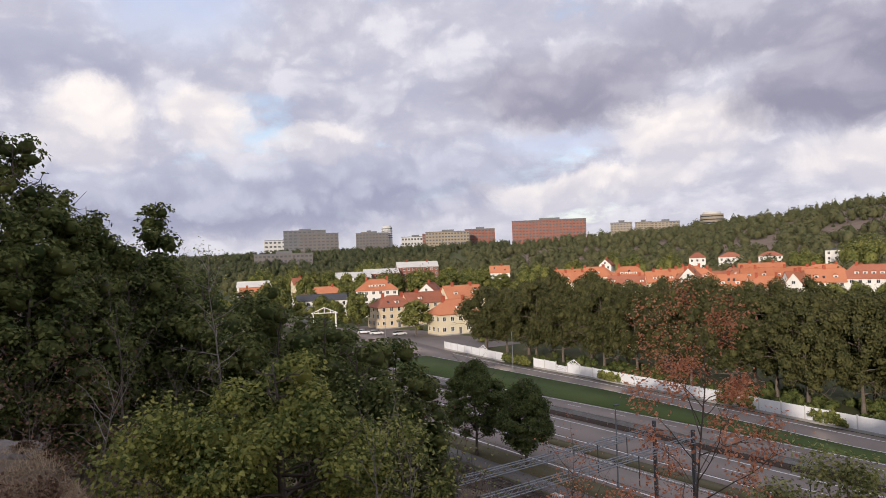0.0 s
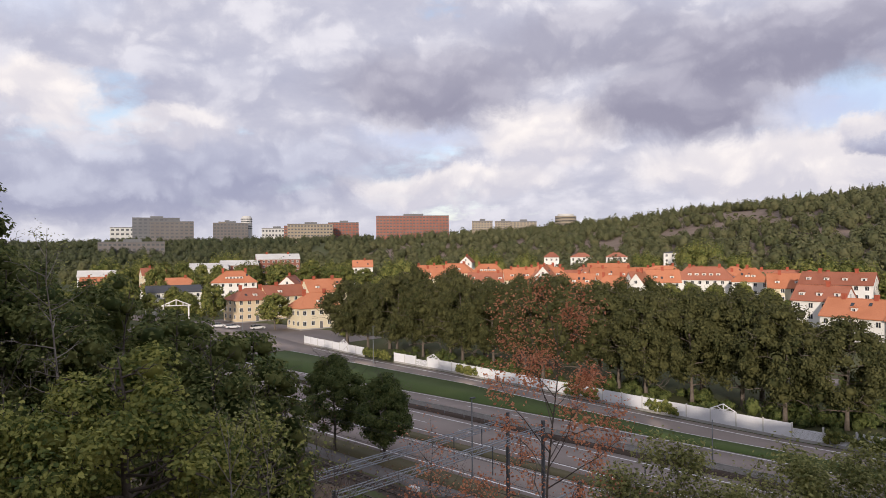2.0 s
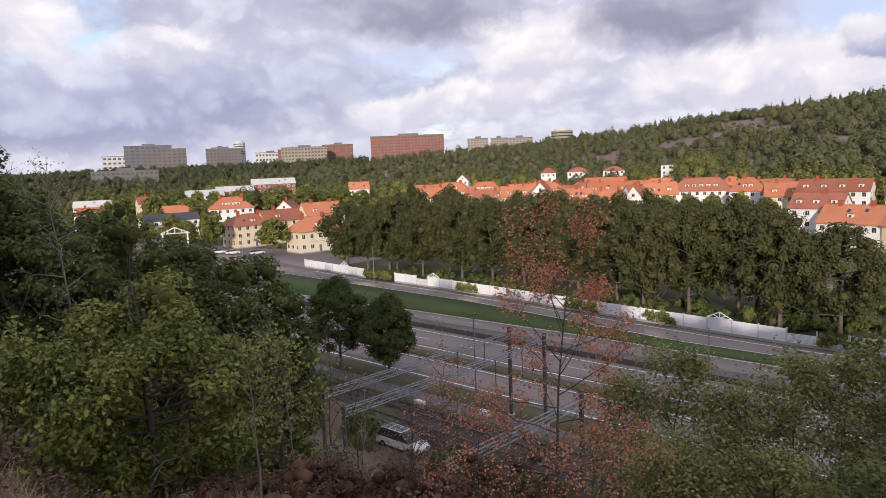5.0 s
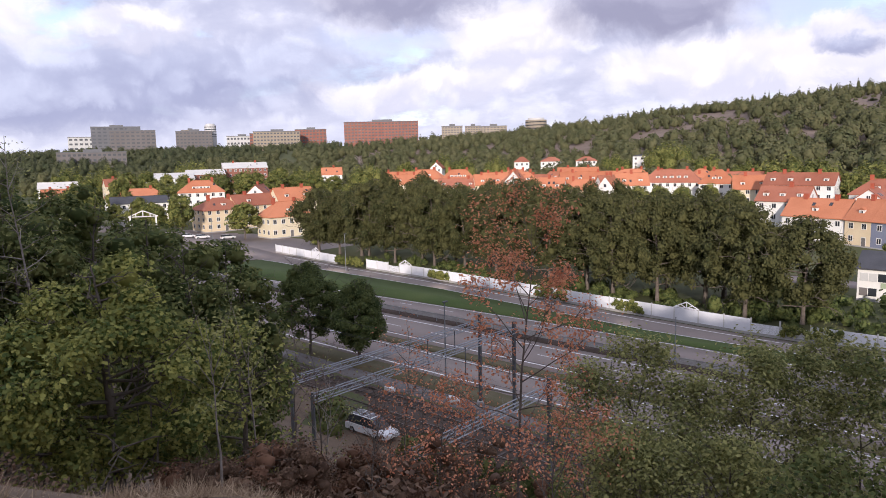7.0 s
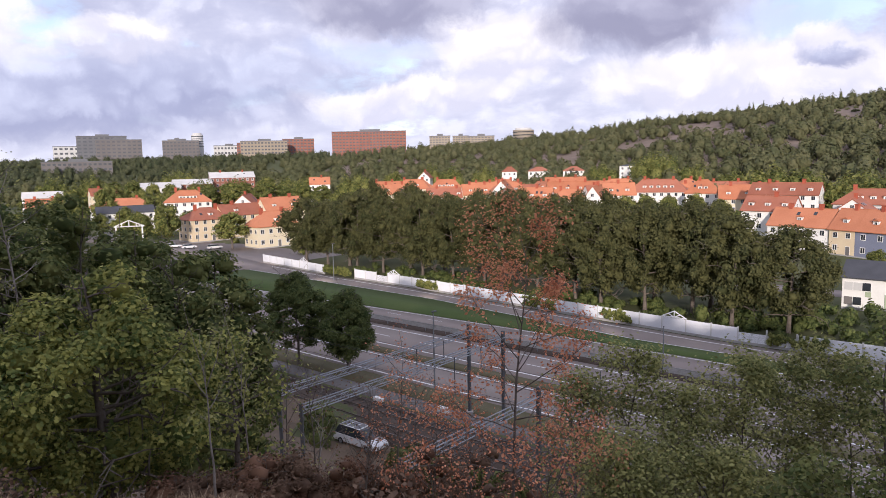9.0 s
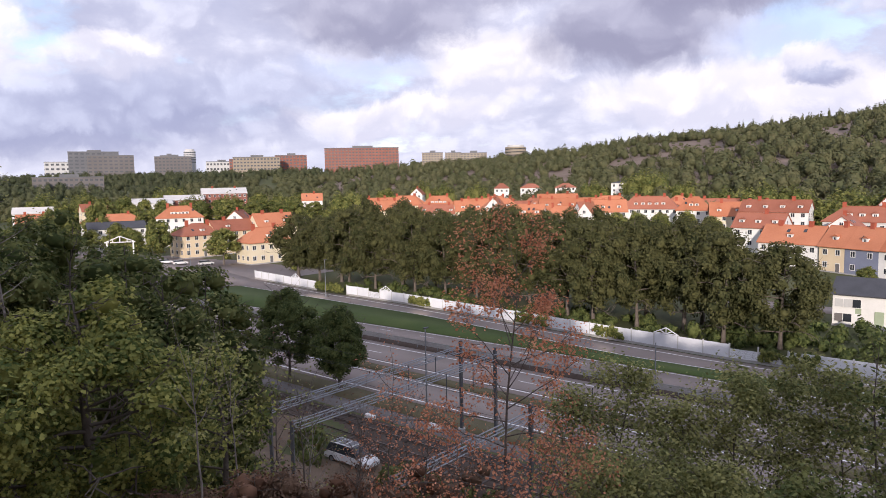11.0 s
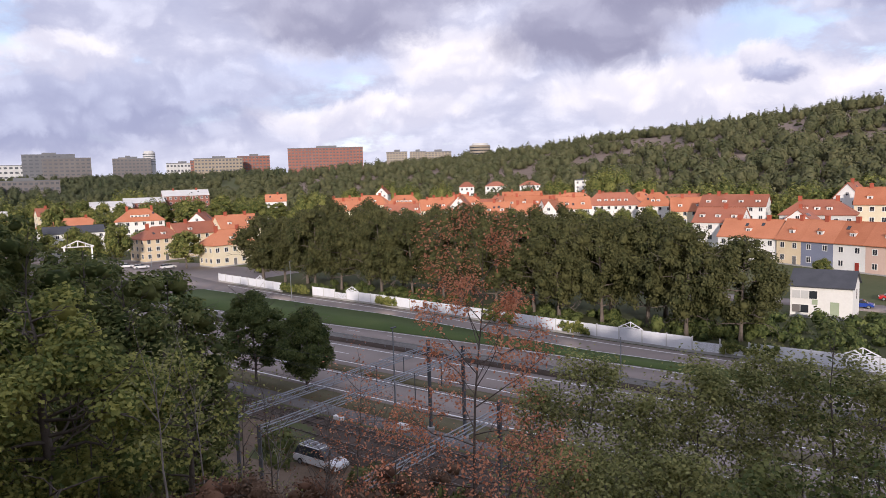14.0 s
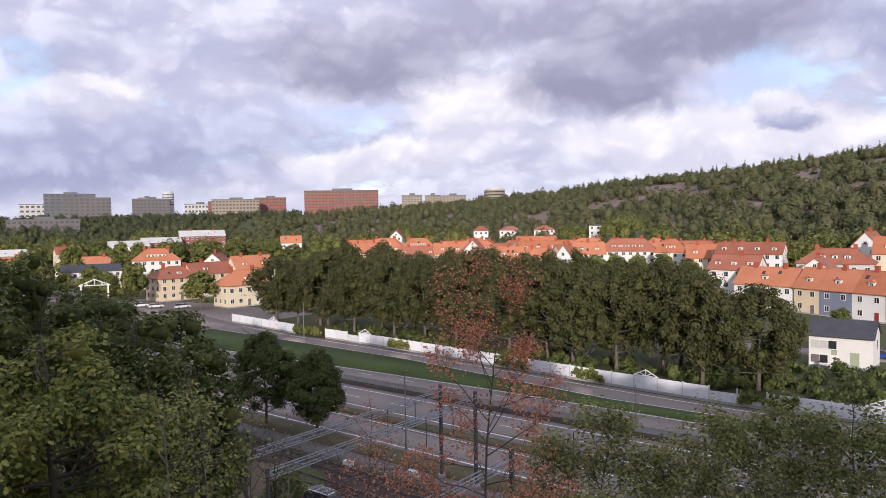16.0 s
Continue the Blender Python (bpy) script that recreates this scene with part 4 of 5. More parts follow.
def house(x, y, ez, L, W, rh, rot, wall, roof, style, floors, dorm):
    """A house with its length along local x and its front at -y; ez is the height of its eaves."""
    z0 = min(ground_z(x + i, y + j) for i in (-W / 2, W / 2) for j in (-W / 2, W / 2)) - 0.3
    e = max(2.6, ez - z0)
    HOUSES.append((x, y, math.hypot(L, W) / 2))
    t = thing("house", pose(x, y, z0, 0, 0, rot), "%s rendered house with a %s %s roof" % (wall.replace("_", " "), NAMES[roof], style if style == "hip" else "gabled"), "house", "houses in the valley")
    if wall == "brick":
        tagged(t, "long low brick hall with a pale sheet roof")
    hx, hy = L / 2, W / 2
    bm = bmesh.new()
    add_box(bm, -hx, hx, -hy, hy, 0, e)
    if style == "gable":
        for sx in (-1, 1):
            xo, xi = sx * hx, sx * (hx - 0.25)
            vs = [bm.verts.new(p) for p in ((xo, -hy, e), (xo, hy, e), (xo, 0, e + rh * 0.97), (xi, -hy, e), (xi, hy, e), (xi, 0, e + rh * 0.97))]
            for f in ((0, 1, 2), (3, 5, 4), (0, 2, 5, 3), (1, 4, 5, 2), (0, 3, 4, 1)):
                bm.faces.new([vs[i] for i in f])
    part("wall", bm, M[wall], t)
    part("plinth", box(-hx - 0.04, hx + 0.04, -hy - 0.04, hy + 0.04, -0.2, 0.7), M["concrete"], t)
    o = 0.45
    inset = min(hx * 0.7, hy) if style == "hip" else -o * 0.6
    drop = rh * o / hy
    bm = bmesh.new()
    ends = -hx - (o if style == "hip" else o * 0.6), hx + (o if style == "hip" else o * 0.6)
    for th in (0.0, 0.2):
        for p in ((ends[0], -hy - o, e - drop), (ends[1], -hy - o, e - drop), (ends[1], hy + o, e - drop), (ends[0], hy + o, e - drop),
                  (-hx + inset, 0, e + rh), (hx - inset, 0, e + rh)):
            bm.verts.new((p[0], p[1], p[2] + th))
    bm.verts.ensure_lookup_table()
    v = bm.verts
    for k in (0, 6):
        for f in ((0, 1, 5, 4), (2, 3, 4, 5), (1, 2, 5), (3, 0, 4)):
            if style == "gable" and len(f) == 3:
                continue
            bm.faces.new([v[k + i] for i in f])
    rim = [(0, 1), (1, 2), (2, 3), (3, 0)] if style == "hip" else [(0, 1), (2, 3), (1, 5), (5, 2), (3, 4), (4, 0)]
    for a, b in rim:
        bm.faces.new([v[a], v[b], v[b + 6], v[a + 6]])
    rf = part("roof", bm, M[roof], t, NAMES[roof] + " roof")
    part("ridge", add_bar(bmesh.new(), (-hx + inset, 0, e + rh + 0.2), (hx - inset, 0, e + rh + 0.2), 0.12, 6), M[roof], rf)
    rng = random.Random(int(x * 7 + y * 3))
    if rh > 2.8:
        for k in range(1 if L < 14 else 2):
            cx = (k - 0.5) * L * 0.5 if L >= 14 else rng.uniform(-0.2, 0.2) * L
            bm = box(cx - 0.5, cx + 0.5, -0.4, 0.4, e + rh - 0.7, e + rh + 1.25)
            add_box(bm, cx - 0.58, cx + 0.58, -0.48, 0.48, e + rh + 1.25, e + rh + 1.4)
            part("chimney", bm, M["chimney"], rf, "red brick chimney")
        for k in range(rng.randint(0, 2)):
            cx, cy = rng.uniform(-0.35, 0.35) * L, -hy * rng.uniform(0.3, 0.7)
            zz = e + rh * (1 + cy / hy) + 0.24
            part("skylight", box(-0.4, 0.4, -0.55, 0.55, -0.03, 0.05), M["glass"], rf, "small skylight", pose(cx, cy, zz, math.degrees(math.atan2(rh, hy))))
    for k in range(dorm):
        cx = (k + 0.5) / dorm * (L - 2 * max(0, inset)) - (hx - max(0, inset))
        yf = -hy * 0.72
        zf = e + rh * 0.28
        d = part("dormer", box(cx - 0.75, cx + 0.75, yf, yf + 2.2, zf - 0.3, zf + 1.1), M["frame_paint"], t)
        bm = bmesh.new()
        pts = [bm.verts.new(p) for p in ((cx - 0.95, yf - 0.2, zf + 1.0), (cx + 0.95, yf - 0.2, zf + 1.0), (cx, yf - 0.2, zf + 1.6), (cx - 0.95, yf + 2.6, zf + 1.0), (cx + 0.95, yf + 2.6, zf + 1.0), (cx, yf + 2.6, zf + 1.6))]
        for f in ((0, 1, 2), (3, 5, 4), (0, 2, 5, 3), (1, 4, 5, 2), (0, 3, 4, 1)):
            bm.faces.new([pts[i] for i in f])
        part("dormer_roof", bm, M[roof], d)
        window(d, Matrix.Translation((cx, yf - 0.02, zf)), 0.9, 0.9)
    n_f = max(1, round((e - 0.9) / 2.85))
    fl = (e - 0.8) / n_f
    for s_, ln, base in ((0, L, hy), (1, W, hx), (3, W, hx)):
        cols = max(1, int((ln - 0.8) / 2.7))
        turn = Matrix.Rotation(s_ * math.pi / 2, 4, "Z")
        for r in range(n_f):
            for c in range(cols):
                cx = (c + 0.5) / cols * ln - ln / 2
                if s_ == 0 and r == 0 and c == cols // 2 and n_f > 1 and roof != "slate":
                    dm = turn @ Matrix.Translation((cx, -base - 0.02, 0.6))
                    d = part("door", box(-0.5, 0.5, -0.05, 0.03, 0, 2.1, 0.01), M["door_red" if wall == "white" else "brown_clad"], t, "dark red front door" if wall == "white" else "brown front door", dm)
                    part("door_frame", box(-0.62, 0.62, -0.02, 0.03, 0, 2.22), M["frame_paint"], d)
                    continue
                window(t, turn @ Matrix.Translation((cx, -base - 0.01, 0.8 + r * fl + 0.75)))
        if s_ and style == "gable" and rh > 3:
            window(t, turn @ Matrix.Translation((0, -base - 0.01, e + 0.6)), 1.1, 1.2)
    return t


house(-153.9, 297.6, 9.7, 24.6, 10.0, 3.0, 27, "white", "orange", "hip", 1, 0)
house(-134.8, 262.8, 9.0, 20.1, 9.0, 2.2, 32, "white", "slate", "gable", 2, 0)
house(-117.9, 281.8, 12.0, 17.8, 11.0, 4.2, 23, "white", "orange", "hip", 2, 5)
house(-94.8, 240.7, 7.8, 15.0, 11.0, 3.5, 47, "yellow", "brown", "hip", 2, 1)
house(-65.2, 219.5, 7.0, 14.5, 9.0, 4.0, 45, "cream", "orange", "hip", 2, 1)
house(-73.2, 257.8, 9.4, 15.0, 10.0, 4.4, 40, "cream", "orange", "gable", 2, 2)
house(-89.7, 270.3, 11.0, 12.0, 8.0, 3.6, 93, "white", "brown", "gable", 2, 0)
house(-88.6, 394.2, 15.1, 11.3, 8.0, 3.5, 13, "white", "orange", "gable", 1, 0)
house(-180.9, 388.7, 14.9, 25.3, 14.0, 2.5, 33, "white", "pale", "gable", 1, 0)
house(-166.5, 405.0, 16.2, 21.3, 14.0, 2.5, 27, "brick", "pale", "gable", 1, 0)
house(-148.9, 422.6, 19.3, 25.9, 14.0, 3.0, 24, "brick", "pale", "gable", 1, 0)
house(-39.4, 334.1, 11.4, 15.9, 9.0, 4.2, 22, "cream", "orange", "gable", 2, 2)
house(-32.9, 363.8, 12.6, 18.0, 9.0, 4.4, 0, "cream", "orange", "hip", 2, 2)
house(-15.2, 349.2, 12.4, 17.2, 9.0, 4.6, 2, "white", "orange", "hip", 2, 4)
house(-0.0, 323.6, 10.8, 14.0, 9.0, 4.4, 10, "cream", "orange", "gable", 2, 2)
house(13.6, 306.8, 11.8, 17.3, 10.0, 4.6, 12, "cream", "orange", "hip", 2, 3)
house(23.5, 265.9, 10.8, 9.9, 8.0, 4.4, -17, "white", "orange", "gable", 2, 2)
house(42.9, 318.5, 11.3, 22.6, 9.0, 4.4, 2, "yellow", "orange", "gable", 2, 4)
house(45.7, 366.7, 12.6, 20.4, 9.0, 4.0, -7, "white", "orange", "gable", 2, 2)
house(56.4, 285.0, 11.4, 12.6, 9.0, 4.4, -1, "white", "orange", "gable", 2, 2)
house(74.9, 294.1, 12.0, 22.5, 9.0, 4.6, -19, "white", "brown", "hip", 2, 5)
house(88.0, 278.9, 11.9, 13.0, 9.0, 4.6, -18, "white", "orange", "hip", 2, 2)
house(93.0, 256.7, 10.7, 12.4, 9.0, 4.4, -15, "cream", "orange", "gable", 2, 2)
house(101.4, 236.1, 12.9, 21.0, 9.0, 3.4, -37, "white", "brown", "gable", 2, 4)
house(83.0, 202.2, 10.3, 13.5, 9.0, 3.6, -42, "white", "brown", "gable", 2, 3)
house(111.2, 202.3, 11.6, 19.3, 10.0, 3.7, -34, "pale_grey", "brown", "hip", 2, 3)
house(130.8, 202.0, 14.0, 15.1, 10.0, 4.4, -38, "cream", "orange", "gable", 2, 2)
house(37.9, 432.8, 19.4, 12.7, 9.0, 2.2, -5, "white", "brown", "hip", 2, 0)
house(58.6, 430.5, 19.3, 12.3, 9.0, 2.2, -8, "white", "brown", "hip", 2, 0)
house(20.3, 438.5, 19.4, 9.0, 8.0, 2.6, -3, "white", "brown", "hip", 2, 0)
house(88.1, 415.2, 21.4, 9.9, 9.0, 0.6, -12, "white", "slate", "hip", 2, 0)
house(114.2, 419.2, 18.5, 10.7, 9.0, 0.6, -15, "pale_grey", "slate", "hip", 1, 0)
house(39.2, 233.2, 12.7, 12.0, 6.0, 4.0, 68, "white", "orange", "gable", 2, 0)
house(11.1, 296.3, 13.3, 12.0, 7.0, 4.0, 78, "white", "orange", "gable", 1, 0)
house(-30.9, 426.4, 16.8, 12.0, 7.0, 3.4, 84, "white", "brown", "gable", 2, 0)
house(132.6, 221.7, 15.1, 11.0, 8.0, 4.5, 44, "white", "brown", "gable", 3, 0)
house(97.9, 186.5, 10.7, 10.0, 8.0, 3.2, 52, "white", "brown", "gable", 1, 0)
house(86.4, 188.8, 7.1, 16.0, 9.0, 4.1, -51, "white", "orange", "gable", 2, 1)
house(93.3, 178.1, 7.1, 6.8, 9.0, 4.5, -63, "yellow", "orange", "gable", 2, 1)
house(96.8, 171.3, 7.1, 8.4, 9.0, 4.5, -63, "blue_grey", "orange", "gable", 2, 1)
house(100.5, 164.1, 7.1, 7.9, 9.0, 4.5, -63, "white", "orange", "gable", 2, 1)
# the rows behind, roof over roof
for i, (hx, hy, ridge) in enumerate(((-47, 357, 16.3), (-29, 379, 16.6), (-14, 326, 13.6), (3, 352, 15.2), (14, 372, 15.9), (21, 330, 14.4), (33, 345, 15.2), (38, 292, 13.4),
                                     (54, 305, 14.4), (60, 336, 15.2), (70, 352, 15.6), (79, 322, 15.2), (84, 303, 14.6), (97, 330, 15.6), (104, 300, 15.0), (110, 272, 14.6))):
    house(hx, hy, ridge - 3.9, (16, 12, 19, 14)[i % 4], 9.0, 3.9, (8, -74, -12, 14, -20)[i % 5], ("white", "cream", "white", "pink")[i % 4], ("orange", "orange", "brown")[i % 3], ("gable", "hip", "gable")[i % 3], 2, (2, 0, 3)[i % 3])
house(-84.0, 251.5, 8.6, 22.0, 9.0, 3.4, 47, "yellow", "brown", "gable", 2, 2)
house(-190.0, 300.0, 9.8, 14.0, 9.0, 3.2, 30, "white", "orange", "gable", 2, 0)
house(-184.0, 338.0, 13.0, 12.0, 8.0, 3.2, 40, "cream", "brown", "gable", 2, 0)
house(-212.0, 335.0, 12.5, 18.0, 9.0, 2.6, 28, "white", "pale", "gable", 2, 0)
house(104.2, 156.6, 7.1, 8.8, 9.0, 4.5, -64, "pink", "orange", "gable", 2, 1)



def villa(x, y, rot, L, W, e, rh):
    """The white two-storey house behind the fence, with wide windows, a panelled door and outdoor steps."""
    HOUSES.append((x, y, math.hypot(L, W) / 2))
    t = thing("villa", pose(x, y, -0.2, 0, 0, rot), "white two-storey house with a dark slate gabled roof and wide windows", "house")
    hx, hy = L / 2, W / 2
    bm = box(-hx, hx, -hy, hy, 0, e)
    for sx in (-1, 1):
        xo, xi = sx * hx, sx * (hx - 0.25)
        vs = [bm.verts.new(p) for p in ((xo, -hy, e), (xo, hy, e), (xo, 0, e + rh * 0.97), (xi, -hy, e), (xi, hy, e), (xi, 0, e + rh * 0.97))]
        for f in ((0, 1, 2), (3, 5, 4), (0, 2, 5, 3), (1, 4, 5, 2), (0, 3, 4, 1)):
            bm.faces.new([vs[i] for i in f])
    part("wall", bm, M["white"], t)
    part("plinth", box(-hx - 0.04, hx + 0.04, -hy - 0.04, hy + 0.04, -0.2, 0.6), M["concrete"], t)
    drop = rh * 0.4 / hy
    for sy in (-1, 1):
        bm = bmesh.new()
        vs = [bm.verts.new(p) for th in (0.02, 0.2) for p in ((-hx - 0.3, sy * (hy + 0.4), e - drop + th), (hx + 0.3, sy * (hy + 0.4), e - drop + th), (hx + 0.3, 0, e + rh + th), (-hx - 0.3, 0, e + rh + th))]
        for f in ((0, 1, 2, 3), (4, 7, 6, 5), (0, 4, 5, 1), (1, 5, 6, 2), (2, 6, 7, 3), (3, 7, 4, 0)):
            bm.faces.new([vs[i] for i in f])
        part("roof_slope", bm, M["slate"], t, "dark slate roof slope")
    for z, mats in ((1.0, ("brown_clad", "glass", "frame_paint")), (3.4, ("pale_grey", "pale_grey", "glass"))):
        w = part("window", box(-hx + 0.25, -hx + 4.15, -hy - 0.05, -hy + 0.03, z, z + 1.45), M["frame_paint"], t)
        for k, m in enumerate(mats):
            x0 = -hx + 0.33 + k * 1.28
            part("pane", box(x0, x0 + 1.18, -hy - 0.08, -hy - 0.03, z + 0.08, z + 1.37), M[m], w)
    part("spandrel", box(-hx + 3.3, -hx + 4.15, -hy - 0.06, -hy + 0.02, 2.5, 3.35), M["sage"], t, "sage green panel between the windows")
    part("door", box(1.4, 2.7, -hy - 0.06, -hy + 0.03, 0.9, 3.1, 0.01), M["sage"], t, "sage green front door")
    part("window", box(hx - 0.03, hx + 0.05, 0.2, 0.7, 3.3, 4.9), M["glass"], t)
    for k in range(5):
        part("step", box(1.2, 2.9, -hy - 0.35 - 0.32 * (k + 1), -hy - 0.35 - 0.32 * k, 0, 0.85 - 0.17 * k), M["concrete"], t)
    part("step", box(1.2, 2.9, -hy - 0.35, -hy - 0.04, 0, 0.88), M["concrete"], t)


villa(65.4, 116.4, -38, 9.2, 7.6, 5.6, 2.2)


# ---- large far buildings ----
def block_building(x, y, z, L, W, h, rot, wall, label, floors, cols, group=""):
    """A flat-roofed building with rows of windows on three sides."""
    t = thing("building", pose(x, y, z, 0, 0, rot), label, "building", group)
    hx, hy = L / 2, W / 2
    part("wall", box(-hx, hx, -hy, hy, -16, h), M[wall], t)
    bm = box(-hx - 0.3, hx + 0.3, -hy - 0.3, hy + 0.3, h, h + 0.9)
    part("roof", bm, M["grey_clad"], t, "flat grey roof edge")
    part("roof_housing", box(-hx * 0.25, hx * 0.3, -hy * 0.5, hy * 0.5, h + 0.9, h + 3.4), M["grey_clad"], t)
    fl = h / floors
    for s_, ln, base, nc in ((0, L, hy, cols), (1, W, hx, max(2, cols * W // L)), (3, W, hx, max(2, cols * W // L))):
        nc = int(nc)
        w = ln / nc
        turn = Matrix.Rotation(s_ * math.pi / 2, 4, "Z")
        pane = finish("window", box(-w * 0.30, w * 0.30, -0.10, 0.05, 0, fl * 0.42), M["far_glass"])
        sill = finish("sill", box(-w * 0.33, w * 0.33, -0.16, 0.0, -0.18, 0), M["beige_clad"])
        for r in range(floors):
            for c in range(nc):
                o = part("window", pane, None, t, m=turn @ Matrix.Translation(((c + 0.5) * w - ln / 2, -base, r * fl + fl * 0.3)))
                if s_ == 0 and wall == "brick":
                    part("sill", sill, None, o)
    return t


block_building(-143.5, 948, 41.5, 98, 18, 27.5, 8.7, "brick", "long eight-storey red brick block on the wooded ridge", 7, 22)
block_building(-548, 1016, 44, 66, 30, 30, 28, "grey_clad", "large grey clad building with a stepped top", 6, 9)
block_building(-495, 962, 42, 58, 26, 24, 27, "brown_clad", "broad grey-brown office building beside the stepped one", 5, 9)
block_building(-430, 1015, 42, 50, 24, 23, 23, "brown_clad", "brown office building among trees", 5, 10)
block_building(-290.5, 960, 42, 62, 18, 18, 17, "beige_clad", "long beige four-storey building on the ridge", 4, 14)
block_building(-255, 1008, 42, 44, 16, 21.5, 14, "brick", "pale red brick block behind the beige building", 5, 9)
block_building(-335, 1020, 42, 26, 14, 18, 18, "brick", "small red brick block on the ridge", 4, 6)
block_building(-640, 1130, 42, 90, 22, 22, 32, "pale_grey", "long low pale building far along the ridge", 3, 12)
block_building(-405, 700, 24, 64, 14, 10, 31, "brown_clad", "long low brown building with a grey roof among trees", 2, 14)
block_building(-468, 1090, 48, 26, 14, 22, 24, "beige_clad", "small beige block on the ridge", 4, 5)
block_building(-375, 1060, 44, 44, 14, 14, 20, "pale_grey", "low pale building on the ridge", 2, 9)
block_building(-46, 900, 47, 26, 12, 12, 3, "beige_clad", "pale apartment block rising over the hill woods", 4, 7, "apartment blocks on the hill")
block_building(-20, 912, 48.5, 20, 12, 10.5, 2, "beige_clad", "pale apartment block rising over the hill woods", 4, 6, "apartment blocks on the hill")
block_building(6, 905, 47.5, 34, 12, 10.5, 0, "beige_clad", "pale apartment block rising over the hill woods", 4, 8, "apartment blocks on the hill")


def round_tower(x, y, z, r, h, wall, label):
    t = thing("tower", pose(x, y, z), label, "tower")
    part("shaft", pole(r, r, h + 14, 24, -14), M[wall], t)
    part("cap", pole(r * 0.8, r * 0.75, 2.5, 24, h), M["pale_grey"], t)
    for k in range(5):
        bm = bmesh.new()
        bmesh.ops.create_cone(bm, segments=24, radius1=r + 0.15, radius2=r + 0.15, depth=1.1, matrix=Matrix.Translation((0, 0, h - 2.5 - k * 3.6)))
        part("window_band", bm, M["glass"], t)


round_tower(-417, 1045, 44, 8.5, 31, "pale_grey", "round grey tower block with window bands")
round_tower(56.3, 850, 52.5, 12.5, 10, "beige_clad", "squat round beige water tower on the hill")
build_woods()
PROTO = []


GROVE = []
wind = random.Random(17)


def garden_tree(x, y, top, r):
    """A garden tree; a very broad one is a clump of several crowns."""
    z = ground_z(x, y) - 0.1
    if r > 7.4:
        for k in range(7):
            a, o = 0.9 * k, r * 0.62 * (k > 0)
            gx, gy = x + o * math.cos(a), y + o * math.sin(a)
            GROVE.append((gx, gy, z, r * wind.uniform(0.36, 0.5), (top - z) * (wind.uniform(0.72, 0.94) if k else 1.0)))
        return
    if len(PROTO) < 3:
        PROTO.append(tree(0, 0, 10.0, 4.0, 300 + len(PROTO), "garden_leaf", 0.60, 1700, "rounded green garden tree between the houses", clear=0.16, r0=0.24, limbs=16, subs=3, scatter=0.6, billows=46, puff=1.25, group="garden trees by the houses", z=0))
        c = PROTO[-1]
    else:
        c = copy_thing(PROTO[int(abs(x + y)) % 3], Matrix.Identity(4))
    c.matrix_basis = pose(x, y, z, 0, 0, x * 37 % 360) @ Matrix.Diagonal((r / 4.0, r / 4.0, (top - z) / 10.0, 1))


for x, y, top, r in ((-142, 230, 17.9, 5.4), (-132, 226, 16.1, 4.7), (-143, 264, 19.9, 5.6), (-114, 222, 14.1, 4.6), (-108, 221, 12.3, 3.6), (-101, 224, 14.4, 4.8),
                     (-76, 213, 12.2, 5.8), (-143, 358, 21.0, 8.7), (-128, 368, 21.4, 7.8), (-115, 383, 19.9, 7.1), (-106, 391, 20.8, 7.5), (-96, 399, 21.8, 7.6),
                     (-58, 345, 23.3, 11.0), (-45, 377, 22.2, 6.1), (-179, 358, 20.6, 6.4), (-168, 318, 20.8, 7.2), (-140, 299, 15.4, 5.3), (5, 400, 25.4, 9.0)):
    garden_tree(x, y, top, r)
for x, y, top, r in ((97, 388, 30.9, 14.5), (118, 382, 23.0, 11.3), (122, 296, 23.7, 12.2), (132, 291, 21.7, 9.0), (125, 233, 22.7, 11.2), (130, 227, 19.6, 6.3),
                     (174, 280, 22.6, 12.0), (-217, 359, 24.8, 10.1), (-214, 384, 26.0, 8.9), (-190, 441, 26.7, 11.6), (-29, 439, 27.6, 8.9), (-15, 430, 25.8, 9.7),
                     (114, 320, 20.4, 8.2), (115, 233, 17.7, 5.2), (75, 423, 24.0, 10.4), (80, 144, 6.5, 2.3), (-105, 281, 10.0, 4.3), (-81, 320, 19.4, 5.3)):
    garden_tree(x, y, top, r)
for x, y, top, r in ((-83, 371, 12.4, 6.7), (-34, 244, 15.5, 4.4), (-26, 245, 15.6, 4.0), (-17, 245, 14.6, 3.6), (-9, 246, 15.2, 4.0), (1, 246, 14.4, 4.4),
                     (11, 246, 13.6, 3.6), (28, 244, 14.1, 4.4), (35, 243, 12.5, 3.6), (50, 241, 13.8, 4.4), (57, 239, 14.1, 4.0), (64, 238, 13.5, 4.4),
                     (72, 235, 13.8, 4.0), (79, 233, 12.4, 4.0)):
    garden_tree(x, y, top, r)
